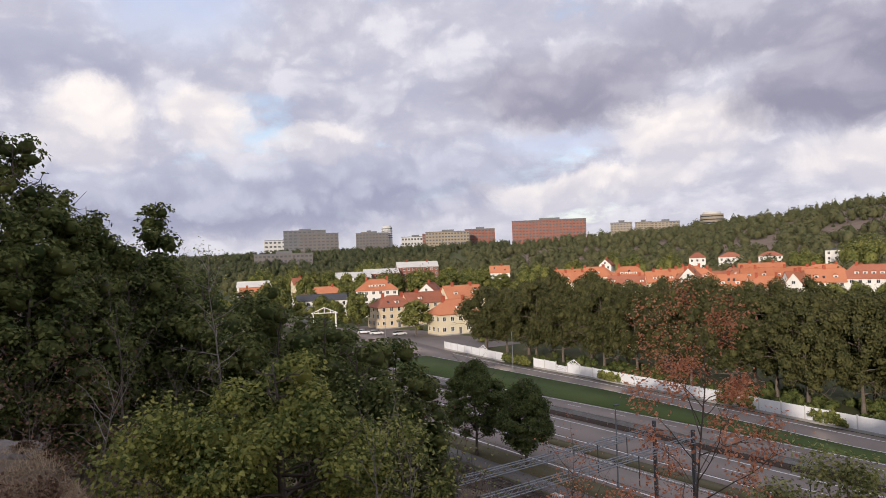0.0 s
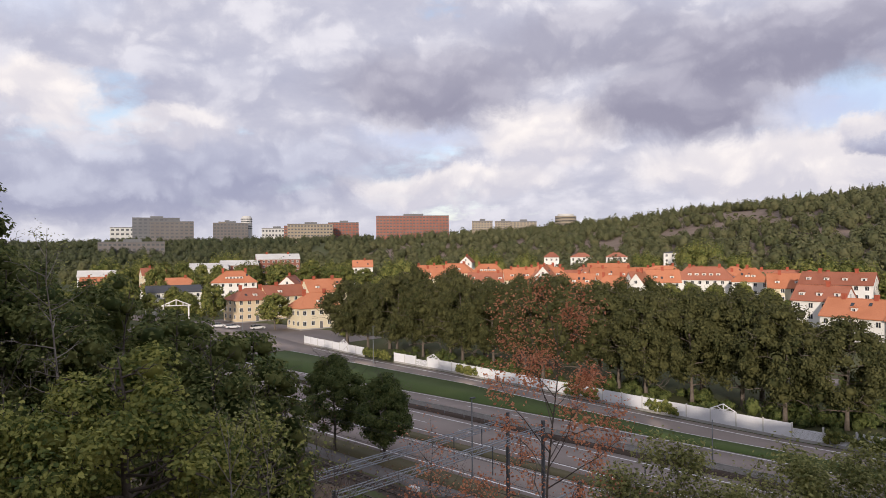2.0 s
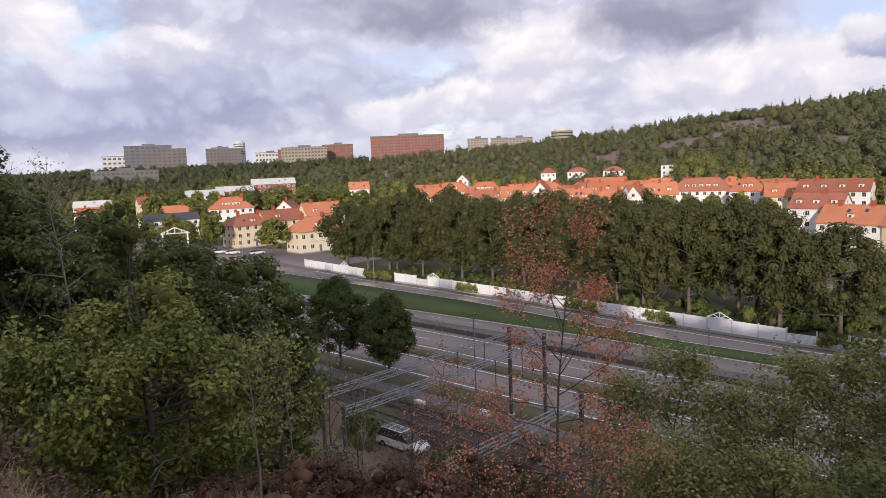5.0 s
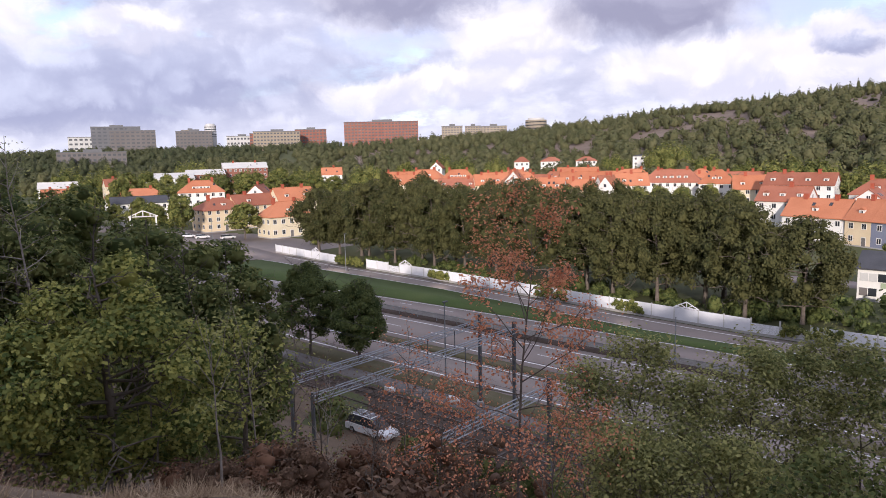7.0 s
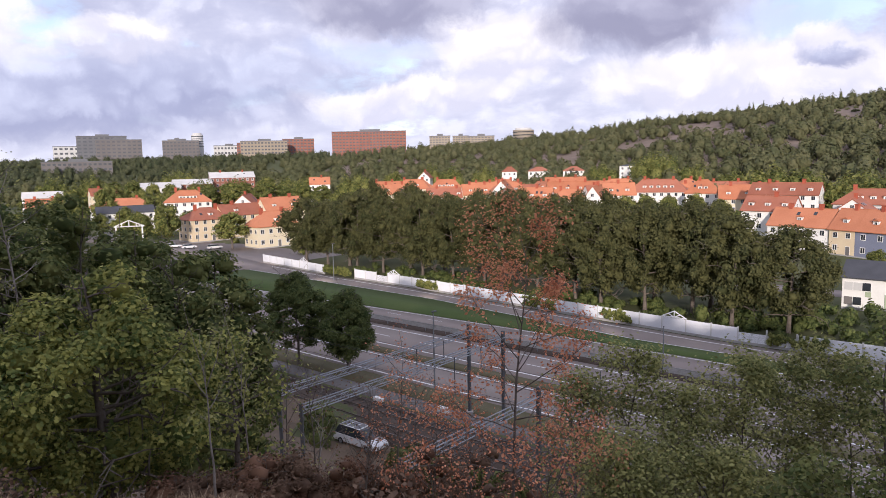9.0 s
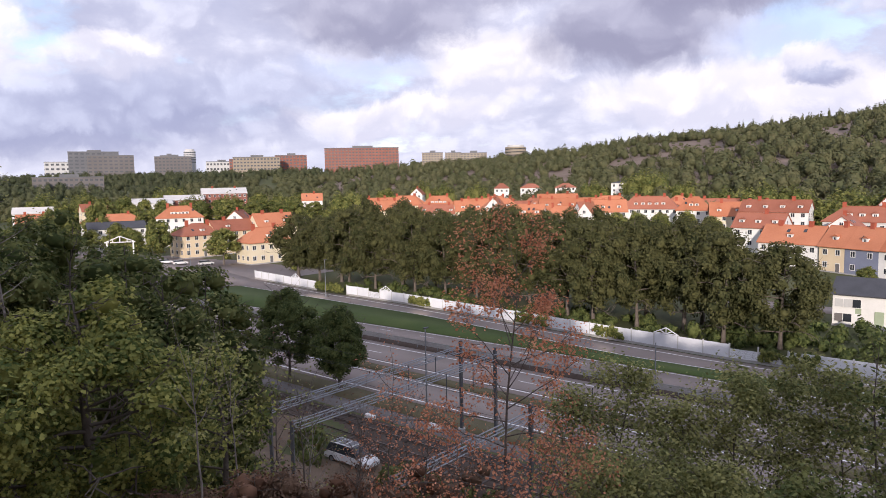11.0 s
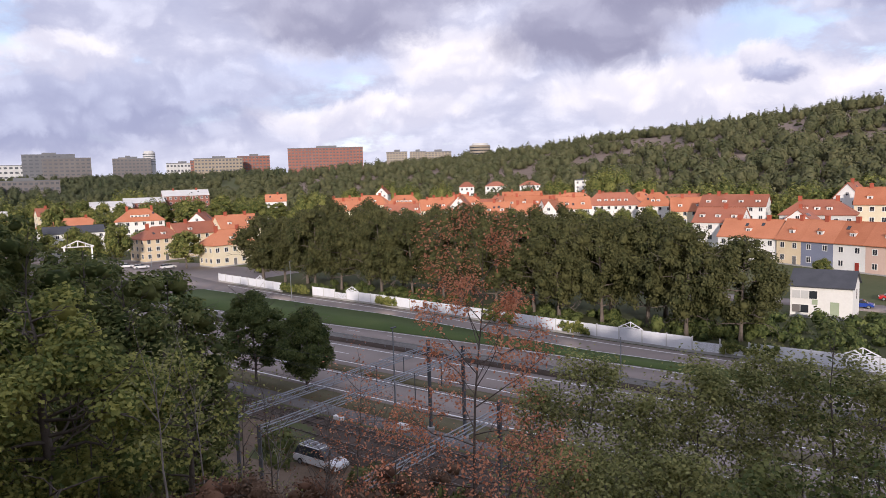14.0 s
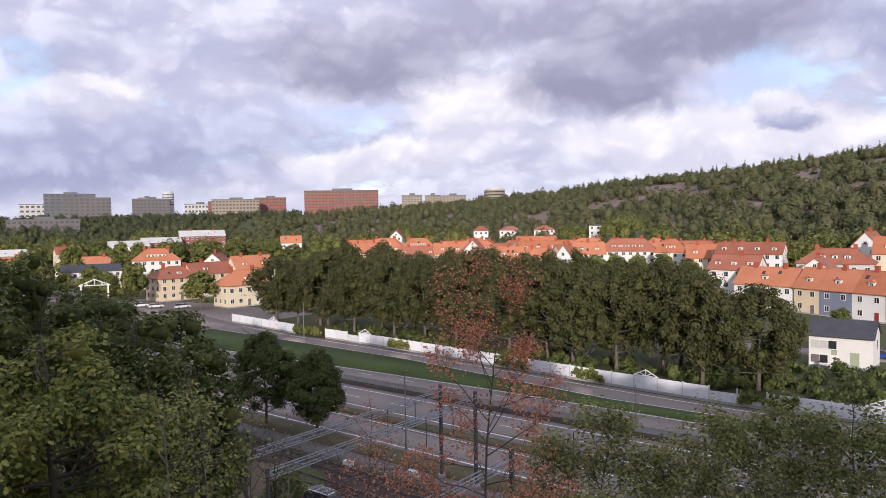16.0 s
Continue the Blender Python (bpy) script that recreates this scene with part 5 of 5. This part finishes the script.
for x, y, top, r in ((-149, 306, 16.4, 5.5), (-139, 316, 16.0, 5.0), (-128, 322, 17.6, 6.0), (-116, 330, 18.2, 6.4), (-104, 335, 17.4, 6.2), (-92, 340, 17.0, 6.0), (-152, 345, 18.0, 6.0),
                     (-165, 352, 18.4, 5.0), (-151, 256, 14.6, 4.6), (-173, 281, 14.2, 5.0), (-224, 355, 19.0, 7.0), (-206, 367, 18.6, 6.0), (-198, 330, 17.0, 6.0), (-60, 300, 14.2, 4.5),
                     (-125, 375, 17.4, 6.0), (-134, 372, 17.0, 6.0), (-143, 370, 16.6, 6.0), (-117, 381, 17.6, 6.5), (-152, 372, 15.8, 6.0), (-162, 366, 15.4, 5.5), (-84, 378, 15.4, 6.0), (-110, 263, 9.6, 4.2), (-116, 258, 9.0, 3.6), (-100, 268, 9.4, 3.6), (-128, 246, 8.8, 3.8), (-138, 250, 9.4, 4.0), (-92, 374, 15.0, 5.5)):
    garden_tree(x, y, top, r)

woods("groves", GROVE, "garden_leaf", "broad clumps of green trees behind the houses", 21, 420, 0.55)


# ---- gate, cars, small things ----
def car(x, y, z, rot, paint, label, L=4.5, h=1.5):
    t = thing("car", pose(x, y, z, 0, 0, rot), label, "car")
    w = 0.9
    prof = [(-L / 2, 0.45), (-L / 2 + 0.05, 0.85), (-L / 2 + 0.35, 0.95), (-L * 0.18, 1.0), (L * 0.22, 1.0), (L / 2 - 0.25, 0.86), (L / 2, 0.65), (L / 2, 0.35), (-L / 2 + 0.1, 0.3)]
    cab = [(-L * 0.47, 0.95), (-L * 0.40, h - 0.10), (-L * 0.30, h), (L * 0.08, h), (L * 0.15, h - 0.06), (L * 0.30, 0.97)]

    def hull(p, w0, w1):
        bm = bmesh.new()
        zt = max(q[1] for q in p)
        zb = min(q[1] for q in p)
        ws = [w0 + (w1 - w0) * (q[1] - zb) / (zt - zb) for q in p]
        a = [bm.verts.new((q[0], -k, q[1])) for q, k in zip(p, ws)]
        b = [bm.verts.new((q[0], k, q[1])) for q, k in zip(p, ws)]
        bm.faces.new(a)
        bm.faces.new(b[::-1])
        for i in range(len(p)):
            j = (i + 1) % len(p)
            bm.faces.new([a[i], b[i], b[j], a[j]])
        bmesh.ops.bevel(bm, geom=bm.edges[:], offset=0.04, segments=1, affect="EDGES")
        return bm

    part("body", hull(prof, w, w * 0.97), M[paint], t)
    part("glasshouse", hull(cab, w * 0.93, w * 0.74), M["glass"], t, "dark tinted windows")
    rf = part("roof", box(-L * 0.38, L * 0.10, -w * 0.72, w * 0.72, h - 0.03, h + 0.03, 0.02), M[paint], t)
    for k in range(3):
        part("roof_panel", box(-L * 0.36 + k * L * 0.155, -L * 0.36 + k * L * 0.155 + L * 0.12, -w * 0.6, w * 0.6, h + 0.03, h + 0.05), M["grey_clad"], rf)
    for sx in (-0.31, 0.32):
        for sy in (-1, 1):
            bm = bmesh.new()
            bmesh.ops.create_cone(bm, segments=18, radius1=0.33, radius2=0.33, depth=0.22, cap_ends=True, matrix=pose(sx * L, sy * (w - 0.08), 0.33, 90))
            wh = part("wheel", bm, M["tyre"], t)
            bm = bmesh.new()
            bmesh.ops.create_cone(bm, segments=14, radius1=0.2, radius2=0.2, depth=0.24, cap_ends=True, matrix=pose(sx * L, sy * (w - 0.08), 0.33, 90))
            part("rim", bm, M["galv"], wh)
    for sy in (-1, 1):
        part("headlight", box(L / 2 - 0.12, L / 2 + 0.01, sy * 0.62 - 0.2, sy * 0.62 + 0.2, 0.62, 0.76, 0.02), M["frame_paint"], t)
        part("tail_light", box(-L / 2 - 0.01, -L / 2 + 0.1, sy * 0.65 - 0.15, sy * 0.65 + 0.15, 0.7, 0.88, 0.02), M["door_red"], t)


p = rd(-45.4, 40.6)
car(p[0], p[1], 0.05, -38, "car_white", "white van with dark glass parked at the foot of the slope", 5.4, 1.75)
for x, y, rot, c, l in ((74.5, 121.5, -35, "car_blue", "blue car parked outside the row houses"), (84.0, 127.0, 150, "car_red", "red car on the street by the row houses"), (-82, 214, 40, "car_white", "white car parked by the yellow house"), (-91, 216, 30, "car_white", "white car parked by the yellow house"), (-97, 219, 25, "car_white", "white car parked by the yellow house")):
    car(x, y, ground_z(x, y), rot, c, l)


def gateway():
    t = thing("gateway", pose(-104.4, 205.2, 0, 0, 0, 26), "white timber gateway with a truss gable", "gateway")
    for sx in (-3.6, 3.6):
        part("post", box(sx - 0.22, sx + 0.22, -0.2, 0.2, 0, 8.1, 0.02), M["frame_paint"], t)
    bm = bmesh.new()
    for a, b in (((-4.2, 8.2), (0, 10.0)), ((4.2, 8.2), (0, 10.0)), ((-4.2, 8.2), (4.2, 8.2)), ((0, 8.2), (0, 10.0)), ((-2, 8.2), (-2, 9.1)), ((2, 8.2), (2, 9.1))):
        add_bar(bm, (a[0], 0, a[1]), (b[0], 0, b[1]), 0.15)
    part("gable", bm, M["frame_paint"], t)


gateway()


def flat_box(s, n, w, d, h, m, name, label, category):
    q = rd(s, n)
    bm = box(-w / 2, w / 2, -d / 2, d / 2, 0, h, 0.05)
    ob = new(name, finish(name, bm, M[m]))
    ob.matrix_basis = pose(q[0], q[1], 0.03, 0, 0, -38)
    tagged(ob, label, category)


flat_box(-52.7, 49.9, 1.3, 0.5, 0.45, "frame_paint", "trackside_box", "low white box beside the tram tracks", "box")
flat_box(-45.1, 51.5, 1.4, 0.6, 0.55, "frame_paint", "trackside_box", "low white box beside the tram tracks", "box")


# ---- the slope ----
def slope_plants():
    oak = "young oak with yellow-green lobed leaves on the slope"
    tree(-5.6, 9.8, 0, 1.85, 21, "oak", 0.078, 25000, oak, clear=0.22, r0=0.12, limbs=36, subs=6, form="dome", shape="oak", scatter=0.13, rise=0.22, top=23.75, billows=66, puff=0.40, taper=(0.95, 1.12, 0.55), heart=0.55, wild=0.9)
    tree(-4.2, 11.3, 0, 0.9, 22, "oak", 0.08, 2200, oak, clear=0.1, r0=0.08, limbs=26, subs=7, shape="oak", scatter=0.16, rise=0.35, top=22.5)
    tree(-6.9, 9.0, 0, 1.6, 23, "oak", 0.08, 10000, oak, clear=0.1, r0=0.07, limbs=24, subs=7, shape="oak", scatter=0.16, top=22.9)
    tree(-8.4, 12.4, 0, 0.9, 24, "olive_leaf", 0.055, 900, "slender half-bare birch with a pale trunk", clear=0.3, r0=0.06, limbs=30, subs=5, form="open", bark="birch", scatter=0.12, rise=0.5, top=25.9)
    for x, y, top, sd in ((-3.4, 8.3, 22.9, 25), (-3.5, 9.95, 22.5, 26)):
        tree(x, y, 0, 0.4, sd, "olive_leaf", 0.055, 320, "thin pale birch sapling with few leaves", clear=0.55, r0=0.022, limbs=8, subs=3, form="open", bark="birch", scatter=0.12, rise=1.8, top=top)
    tree(-2.6, 10.2, 0, 0.6, 27, "olive_leaf", 0.05, 260, "thin sapling with grey twigs and few leaves", clear=0.3, r0=0.02, limbs=16, subs=4, form="open", scatter=0.1, rise=0.9, top=22.2)
    tree(0.45, 10.0, 0, 1.75, 28, "red_leaf", 0.045, 7200, "slender young tree with sparse withered orange-red leaves", clear=0.36, r0=0.036, limbs=26, subs=8, form="vase", shape="oval", scatter=0.09, rise=0.8, top=24.3)
    for x, y, sp, top, c, sd in ((-1.5, 11.9, 0.7, 22.0, 800, 29), (-0.9, 11.0, 0.6, 21.2, 500, 30), (0.9, 9.0, 0.8, 21.4, 700, 41), (-0.2, 9.2, 0.6, 20.9, 500, 42)):
        tree(x, y, 0, sp, sd, "red_leaf", 0.042, int(c * 1.3), "small sapling with withered red-brown leaves", clear=0.2, r0=0.025, limbs=24, subs=6, form="open", shape="oval", scatter=0.10, rise=1.0, group="red-leaved saplings", top=top)
    for i, (x, y, top, sp, c) in enumerate(((2.0, 14.9, 20.6, 1.0, 2200), (3.0, 14.7, 21.1, 1.3, 3400), (4.1, 13.9, 20.6, 1.3, 3400), (5.2, 14.1, 20.9, 1.3, 3600), (6.4, 14.6, 21.2, 1.6, 4800),
                                            (7.6, 14.3, 21.1, 1.6, 4800), (8.6, 12.8, 21.3, 1.7, 4800), (2.7, 11.7, 19.9, 1.2, 2600), (4.0, 11.5, 20.0, 1.3, 2800))):
        tree(x, y, 0, sp, 131 + i, "olive_leaf", 0.080, int(c * 3.4), "loose olive-green young tree on the slope", clear=0.2, r0=0.06, limbs=32, subs=7, scatter=0.17, rise=0.8, group="young trees on the slope", top=top + (0.25 if x > 6.0 else 0.5 if x > 4.5 else 0.3))
    for i, (x, y, top, sp) in enumerate(((5.1, 10.1, 20.8, 1.3), (6.0, 9.5, 21.0, 1.4))):
        tree(x, y, 0, sp, 151 + i, "dark_leaf", 0.085, 3600, "green bush on the slope below the path", "bush", clear=0.05, r0=0.05, limbs=26, subs=7, scatter=0.18, shape="oval", name="bush", top=top)
    tree(7.5, 12.8, 0, 1.1, 35, "dark_leaf", 0.095, 1100, "sparse rowan with tufts of dark leaves on thin limbs", clear=0.45, r0=0.06, limbs=14, subs=6, form="vase", scatter=0.13, shape="oval", rise=0.9, top=22.6)
    for i, (x, y, top, sp) in enumerate(((-19.3, 26.8, 24.6, 2.3), (-18.3, 28.6, 23.6, 2.3), (-16.9, 30.6, 22.6, 2.4), (-14.2, 29.8, 21.8, 2.3), (-11.6, 28.8, 20.9, 2.2), (-9.9, 27.6, 20.0, 1.5),
                                         (-14.5, 24.0, 23.2, 2.2), (-12.2, 24.1, 22.3, 2.2), (-14.8, 21.4, 23.8, 2.0), (-10.1, 22.9, 21.6, 1.8))):
        tree(x, y, 0, sp * 1.15, 60 + i, "dark_leaf", 0.18, 6800, "dense dark green broad-leaved tree on the slope", clear=0.15, r0=0.16, limbs=28, subs=5, scatter=0.36, group="dark trees on the slope", top=top + (1.15 if i > 1 else 0.75), billows=76, puff=0.62, heart=0.62, wild=0.85, taper=(0.95, 1.1, 0.85))
    for i, (x, y, top, sp) in enumerate(((-19.5, 17.2, 29.0, 2.6), (-19.5, 18.7, 27.8, 2.2), (-18.7, 19.5, 26.9, 2.0), (-18.3, 22.5, 27.3, 1.9), (-20.6, 15.0, 29.6, 3.0), (-17.7, 16.2, 25.8, 2.2),
                                         (-17.8, 20.3, 25.4, 2.0), (-17.5, 17.9, 24.8, 2.0), (-16.6, 21.3, 24.6, 1.6))):
        tree(x, y, 0, sp, 80 + i, "dark_leaf", 0.16, 7200, "tall dark green tree standing on the hill", clear=0.12, r0=0.16, limbs=28, subs=5, scatter=0.30, group="tall trees on the hill", top=top + 0.9, billows=90, puff=0.52, heart=0.6, wild=0.85, taper=(0.95, 1.05, 0.66))
    for i, (x, y, h, sp, m, c) in enumerate(((-11.6, 12.4, 3.6, 1.3, "brown_leaf", 900), (-9.9, 12.6, 3.0, 1.2, "brown_leaf", 700), (-13.0, 11.6, 4.2, 1.5, "brown_leaf", 1100), (-12.0, 14.6, 4.4, 1.6, "dark_leaf", 2200), (-10.0, 15.4, 4.0, 1.6, "dark_leaf", 2200))):
        tree(x, y, h, sp, 95 + i, m, 0.08, c, "scrubby bush with brown-tinged leaves and bare twigs" if m == "brown_leaf" else "dark green bush at the edge of the trees", "bush", clear=0.05, r0=0.04, limbs=26, subs=6, form="open", scatter=0.16, name="bush", rise=0.8)
    for i, (x, y, top, sp) in enumerate(((-3.0, 12.0, 21.3, 0.5), (-2.1, 12.6, 20.8, 0.6), (-1.2, 13.4, 20.9, 0.7), (-0.3, 12.4, 20.7, 0.6), (-2.5, 14.4, 20.6, 0.6), (-1.7, 9.6, 21.2, 0.4), (1.8, 12.2, 20.8, 0.6), (-3.9, 13.2, 21.7, 0.6))):
        tree(x, y, 0, sp, 170 + i, "brown_leaf", 0.045, 260, "thin grey-brown sapling, nearly bare, on the slope", clear=0.2, r0=0.022, limbs=22, subs=6, form="open", bark="birch" if i % 3 == 0 else "bark", scatter=0.1, rise=1.3, group="bare saplings on the slope", top=top)
    rng = random.Random(4)
    for i in range(13):
        az, d = radians(-25 + 2.3 * i), rng.uniform(9.2, 12.6)
        x, y = d * math.sin(az), d * math.cos(az)
        tree(x, y, 0, rng.uniform(0.55, 0.95), 180 + i, "heather" if i % 3 else "brown_leaf", 0.05, 2000, "low red-brown scrubby bush on the slope", "bush", clear=0.02, r0=0.02, limbs=12, subs=3, scatter=0.14, name="bush", group="brown scrub on the slope",
             top=max(25 - d * rng.uniform(0.385, 0.44), ground_z(x, y) + 0.5), billows=34, puff=0.24, heart=0.6, wild=0.9)
    tree(-8.6, 8.5, 2.9, 0.7, 101, "brown_leaf", 0.05, 60, "leaning bare sapling with a pale trunk", clear=0.3, r0=0.035, limbs=16, subs=4, form="open", bark="birch", rise=0.9, lean=(0.28, 0.1))
    for i, (x, y, h) in enumerate(((-13.4, 17.5, 7.0), (-14.6, 16.4, 7.5))):
        tree(x, y, h, 1.6, 103 + i, "brown_leaf", 0.05, 0, "bare grey tree with forked branches", clear=0.25, r0=0.07, limbs=18, subs=6, form="open", rise=1.1)


slope_plants()


def heather():
    rng = np.random.default_rng(11)
    at, small = [], []
    for _ in range(330):
        s, n = rng.uniform(-20, 4), rng.uniform(4.0, 27)
        x, y, _ = rd(s, n)
        r = rng.uniform(0.3, 0.9)
        k = 95
        d = rng.normal(size=(k, 3))
        d /= np.linalg.norm(d, axis=1)[:, None]
        p = d * r * rng.uniform(0.5, 1.0, (k, 1)) * (1, 1, 0.7)
        p[:, 2] = np.abs(p[:, 2])
        at.append(p + (x, y, ground_z(x, y)))
    for _ in range(90):
        az, dd = radians(rng.uniform(-64, -34)), rng.uniform(4.2, 11)
        x, y = dd * math.sin(az), dd * math.cos(az)
        d = rng.normal(size=(260, 3))
        d /= np.linalg.norm(d, axis=1)[:, None]
        p = d * rng.uniform(0.12, 0.35) * rng.uniform(0.4, 1.0, (260, 1))
        p[:, 2] = np.abs(p[:, 2]) * 0.8
        small.append(p + (x, y, ground_z(x, y)))
    at = np.concatenate(at)
    tagged(new("heather", leaves("heather", np.concatenate(small), 0.035, rng, M["heather"], "diamond", 0.8)), "low brown heather among rocks on the hilltop", "heather", kind="stuff")
    tagged(new("heather", leaves("heather", at, 0.09, rng, M["heather"], "diamond", 0.8)), "brown heather and low scrub on the slope", "heather", kind="stuff")
    pts = []
    while len(pts) < 30000:
        az, dd = radians(rng.uniform(-66, 30)), rng.uniform(2.2, 13)
        x, y = dd * math.sin(az), dd * math.cos(az)
        if dd > interp(math.degrees(az), LIP_AZ, LIP_D) + 1.2:
            continue
        tuft = noise.noise((x * 1.6, y * 1.6, 5)) + 0.4 * noise.noise((x * 5, y * 5, 6))
        if tuft < rng.uniform(-0.15, 0.35):
            continue
        pts.append((x, y, ground_z(x, y), 0.35 + 0.9 * max(0, tuft)))
    long = np.array(pts)[:, 3]
    p = np.array(pts)[:, :3]
    k = len(p)
    tip = p + rng.normal(scale=0.06, size=(k, 3)) * (1, 1, 0) + np.stack([np.zeros(k), np.zeros(k), rng.uniform(0.03, 0.19, k) * long], 1)
    side = rng.normal(size=(k, 3)) * (1, 1, 0)
    side *= 0.0035 / np.linalg.norm(side, axis=1)[:, None]
    v = np.stack([p - side, p + side, tip], 1).reshape(-1, 3)
    tagged(new("dry_grass", arrays("dry_grass", v, np.arange(3 * k).reshape(-1, 3), M["straw"])), "tufts of long dry straw-coloured grass", "grass", kind="stuff")
    # scrub and hedges under the avenue and by the road
    hed = []
    for _ in range(190):
        s = rng.uniform(-125, 40)
        x, y, _ = rd(s, FENCE(s) + rng.uniform(3.5, 16))
        hed.append((x, y, -0.2, rng.uniform(0.7, 1.6), rng.uniform(0.9, 2.3)))
    for _ in range(150):
        x, y, _ = rd(rng.uniform(-42, 25), rng.uniform(106, 136))
        if math.hypot(x - 65.4, y - 116.4) < 8.0:
            continue
        hed.append((x, y, -0.2, rng.uniform(0.8, 1.9), rng.uniform(1.2, 3.4)))
    woods("garden_hedges", hed, "street_leaf", "dark green hedges and shrubs in the gardens", 12, 130, 0.6)
    ivy = []
    for s0, s1, k in ((-127, -117, 110), (-95.5, -90, 60), (-68, -61, 50), (-52, -47, 40), (-27, -20, 50)):
        for _ in range(k):
            s = rng.uniform(s0, s1)
            x, y, _ = rd(s, FENCE(s) - 0.15)
            ivy.append((x, y, rng.uniform(0.1, 1.5), rng.uniform(0.35, 0.75), rng.uniform(0.6, 1.3)))
    woods("creepers", ivy, "garden_leaf", "green creepers hanging over the white fence", 13, 30, 0.5)
    rows = []
    for _ in range(60):
        s = rng.uniform(-70, -10)
        if -51 < s < -40:
            continue
        x, y, _ = rd(s, rng.uniform(36.5, 41))
        rows.append((x, y, -0.1, rng.uniform(0.8, 1.7), rng.uniform(1.4, 3.0)))
    for s, n, r in ((-49.6, 39.6, 1.5), (-51.0, 40.2, 1.7), (-47.5, 37.5, 1.2)):
        x, y, _ = rd(s, n)
        rows.append((x, y, -0.1, r, r * 2.0))
    woods("trackside_scrub", rows, "dark_leaf", "dark scrub along the foot of the slope", 14, 170, 0.6)


heather()


def boulder(x, y, r, seed):
    bm = bmesh.new()
    bmesh.ops.create_icosphere(bm, subdivisions=3, radius=r)
    for v in bm.verts:
        k = 1 + 0.35 * noise.noise(v.co * (1.4 / r) + Vector((seed, 0, 0))) + 0.10 * noise.noise(v.co * (5 / r))
        v.co = Vector((v.co.x * k * 1.4, v.co.y * k, v.co.z * k * 0.55))
    ob = new("boulder", finish("boulder", bm, M["rock"]))
    ob.matrix_basis = pose(x, y, ground_z(x, y) - r * 0.2, 0, 0, seed * 50)
    tagged(ob, "low lichen-grey boulder half sunk in dry grass", "boulder", "rocks on the hill")


for i, (x, y, r) in enumerate(((-6.2, 5.4, 0.24), (-5.3, 5.6, 0.14), (-7.4, 6.4, 0.28), (-4.6, 4.9, 0.10), (-6.6, 7.3, 0.22), (-5.8, 6.2, 0.18))):
    boulder(x, y, r, i + 1)
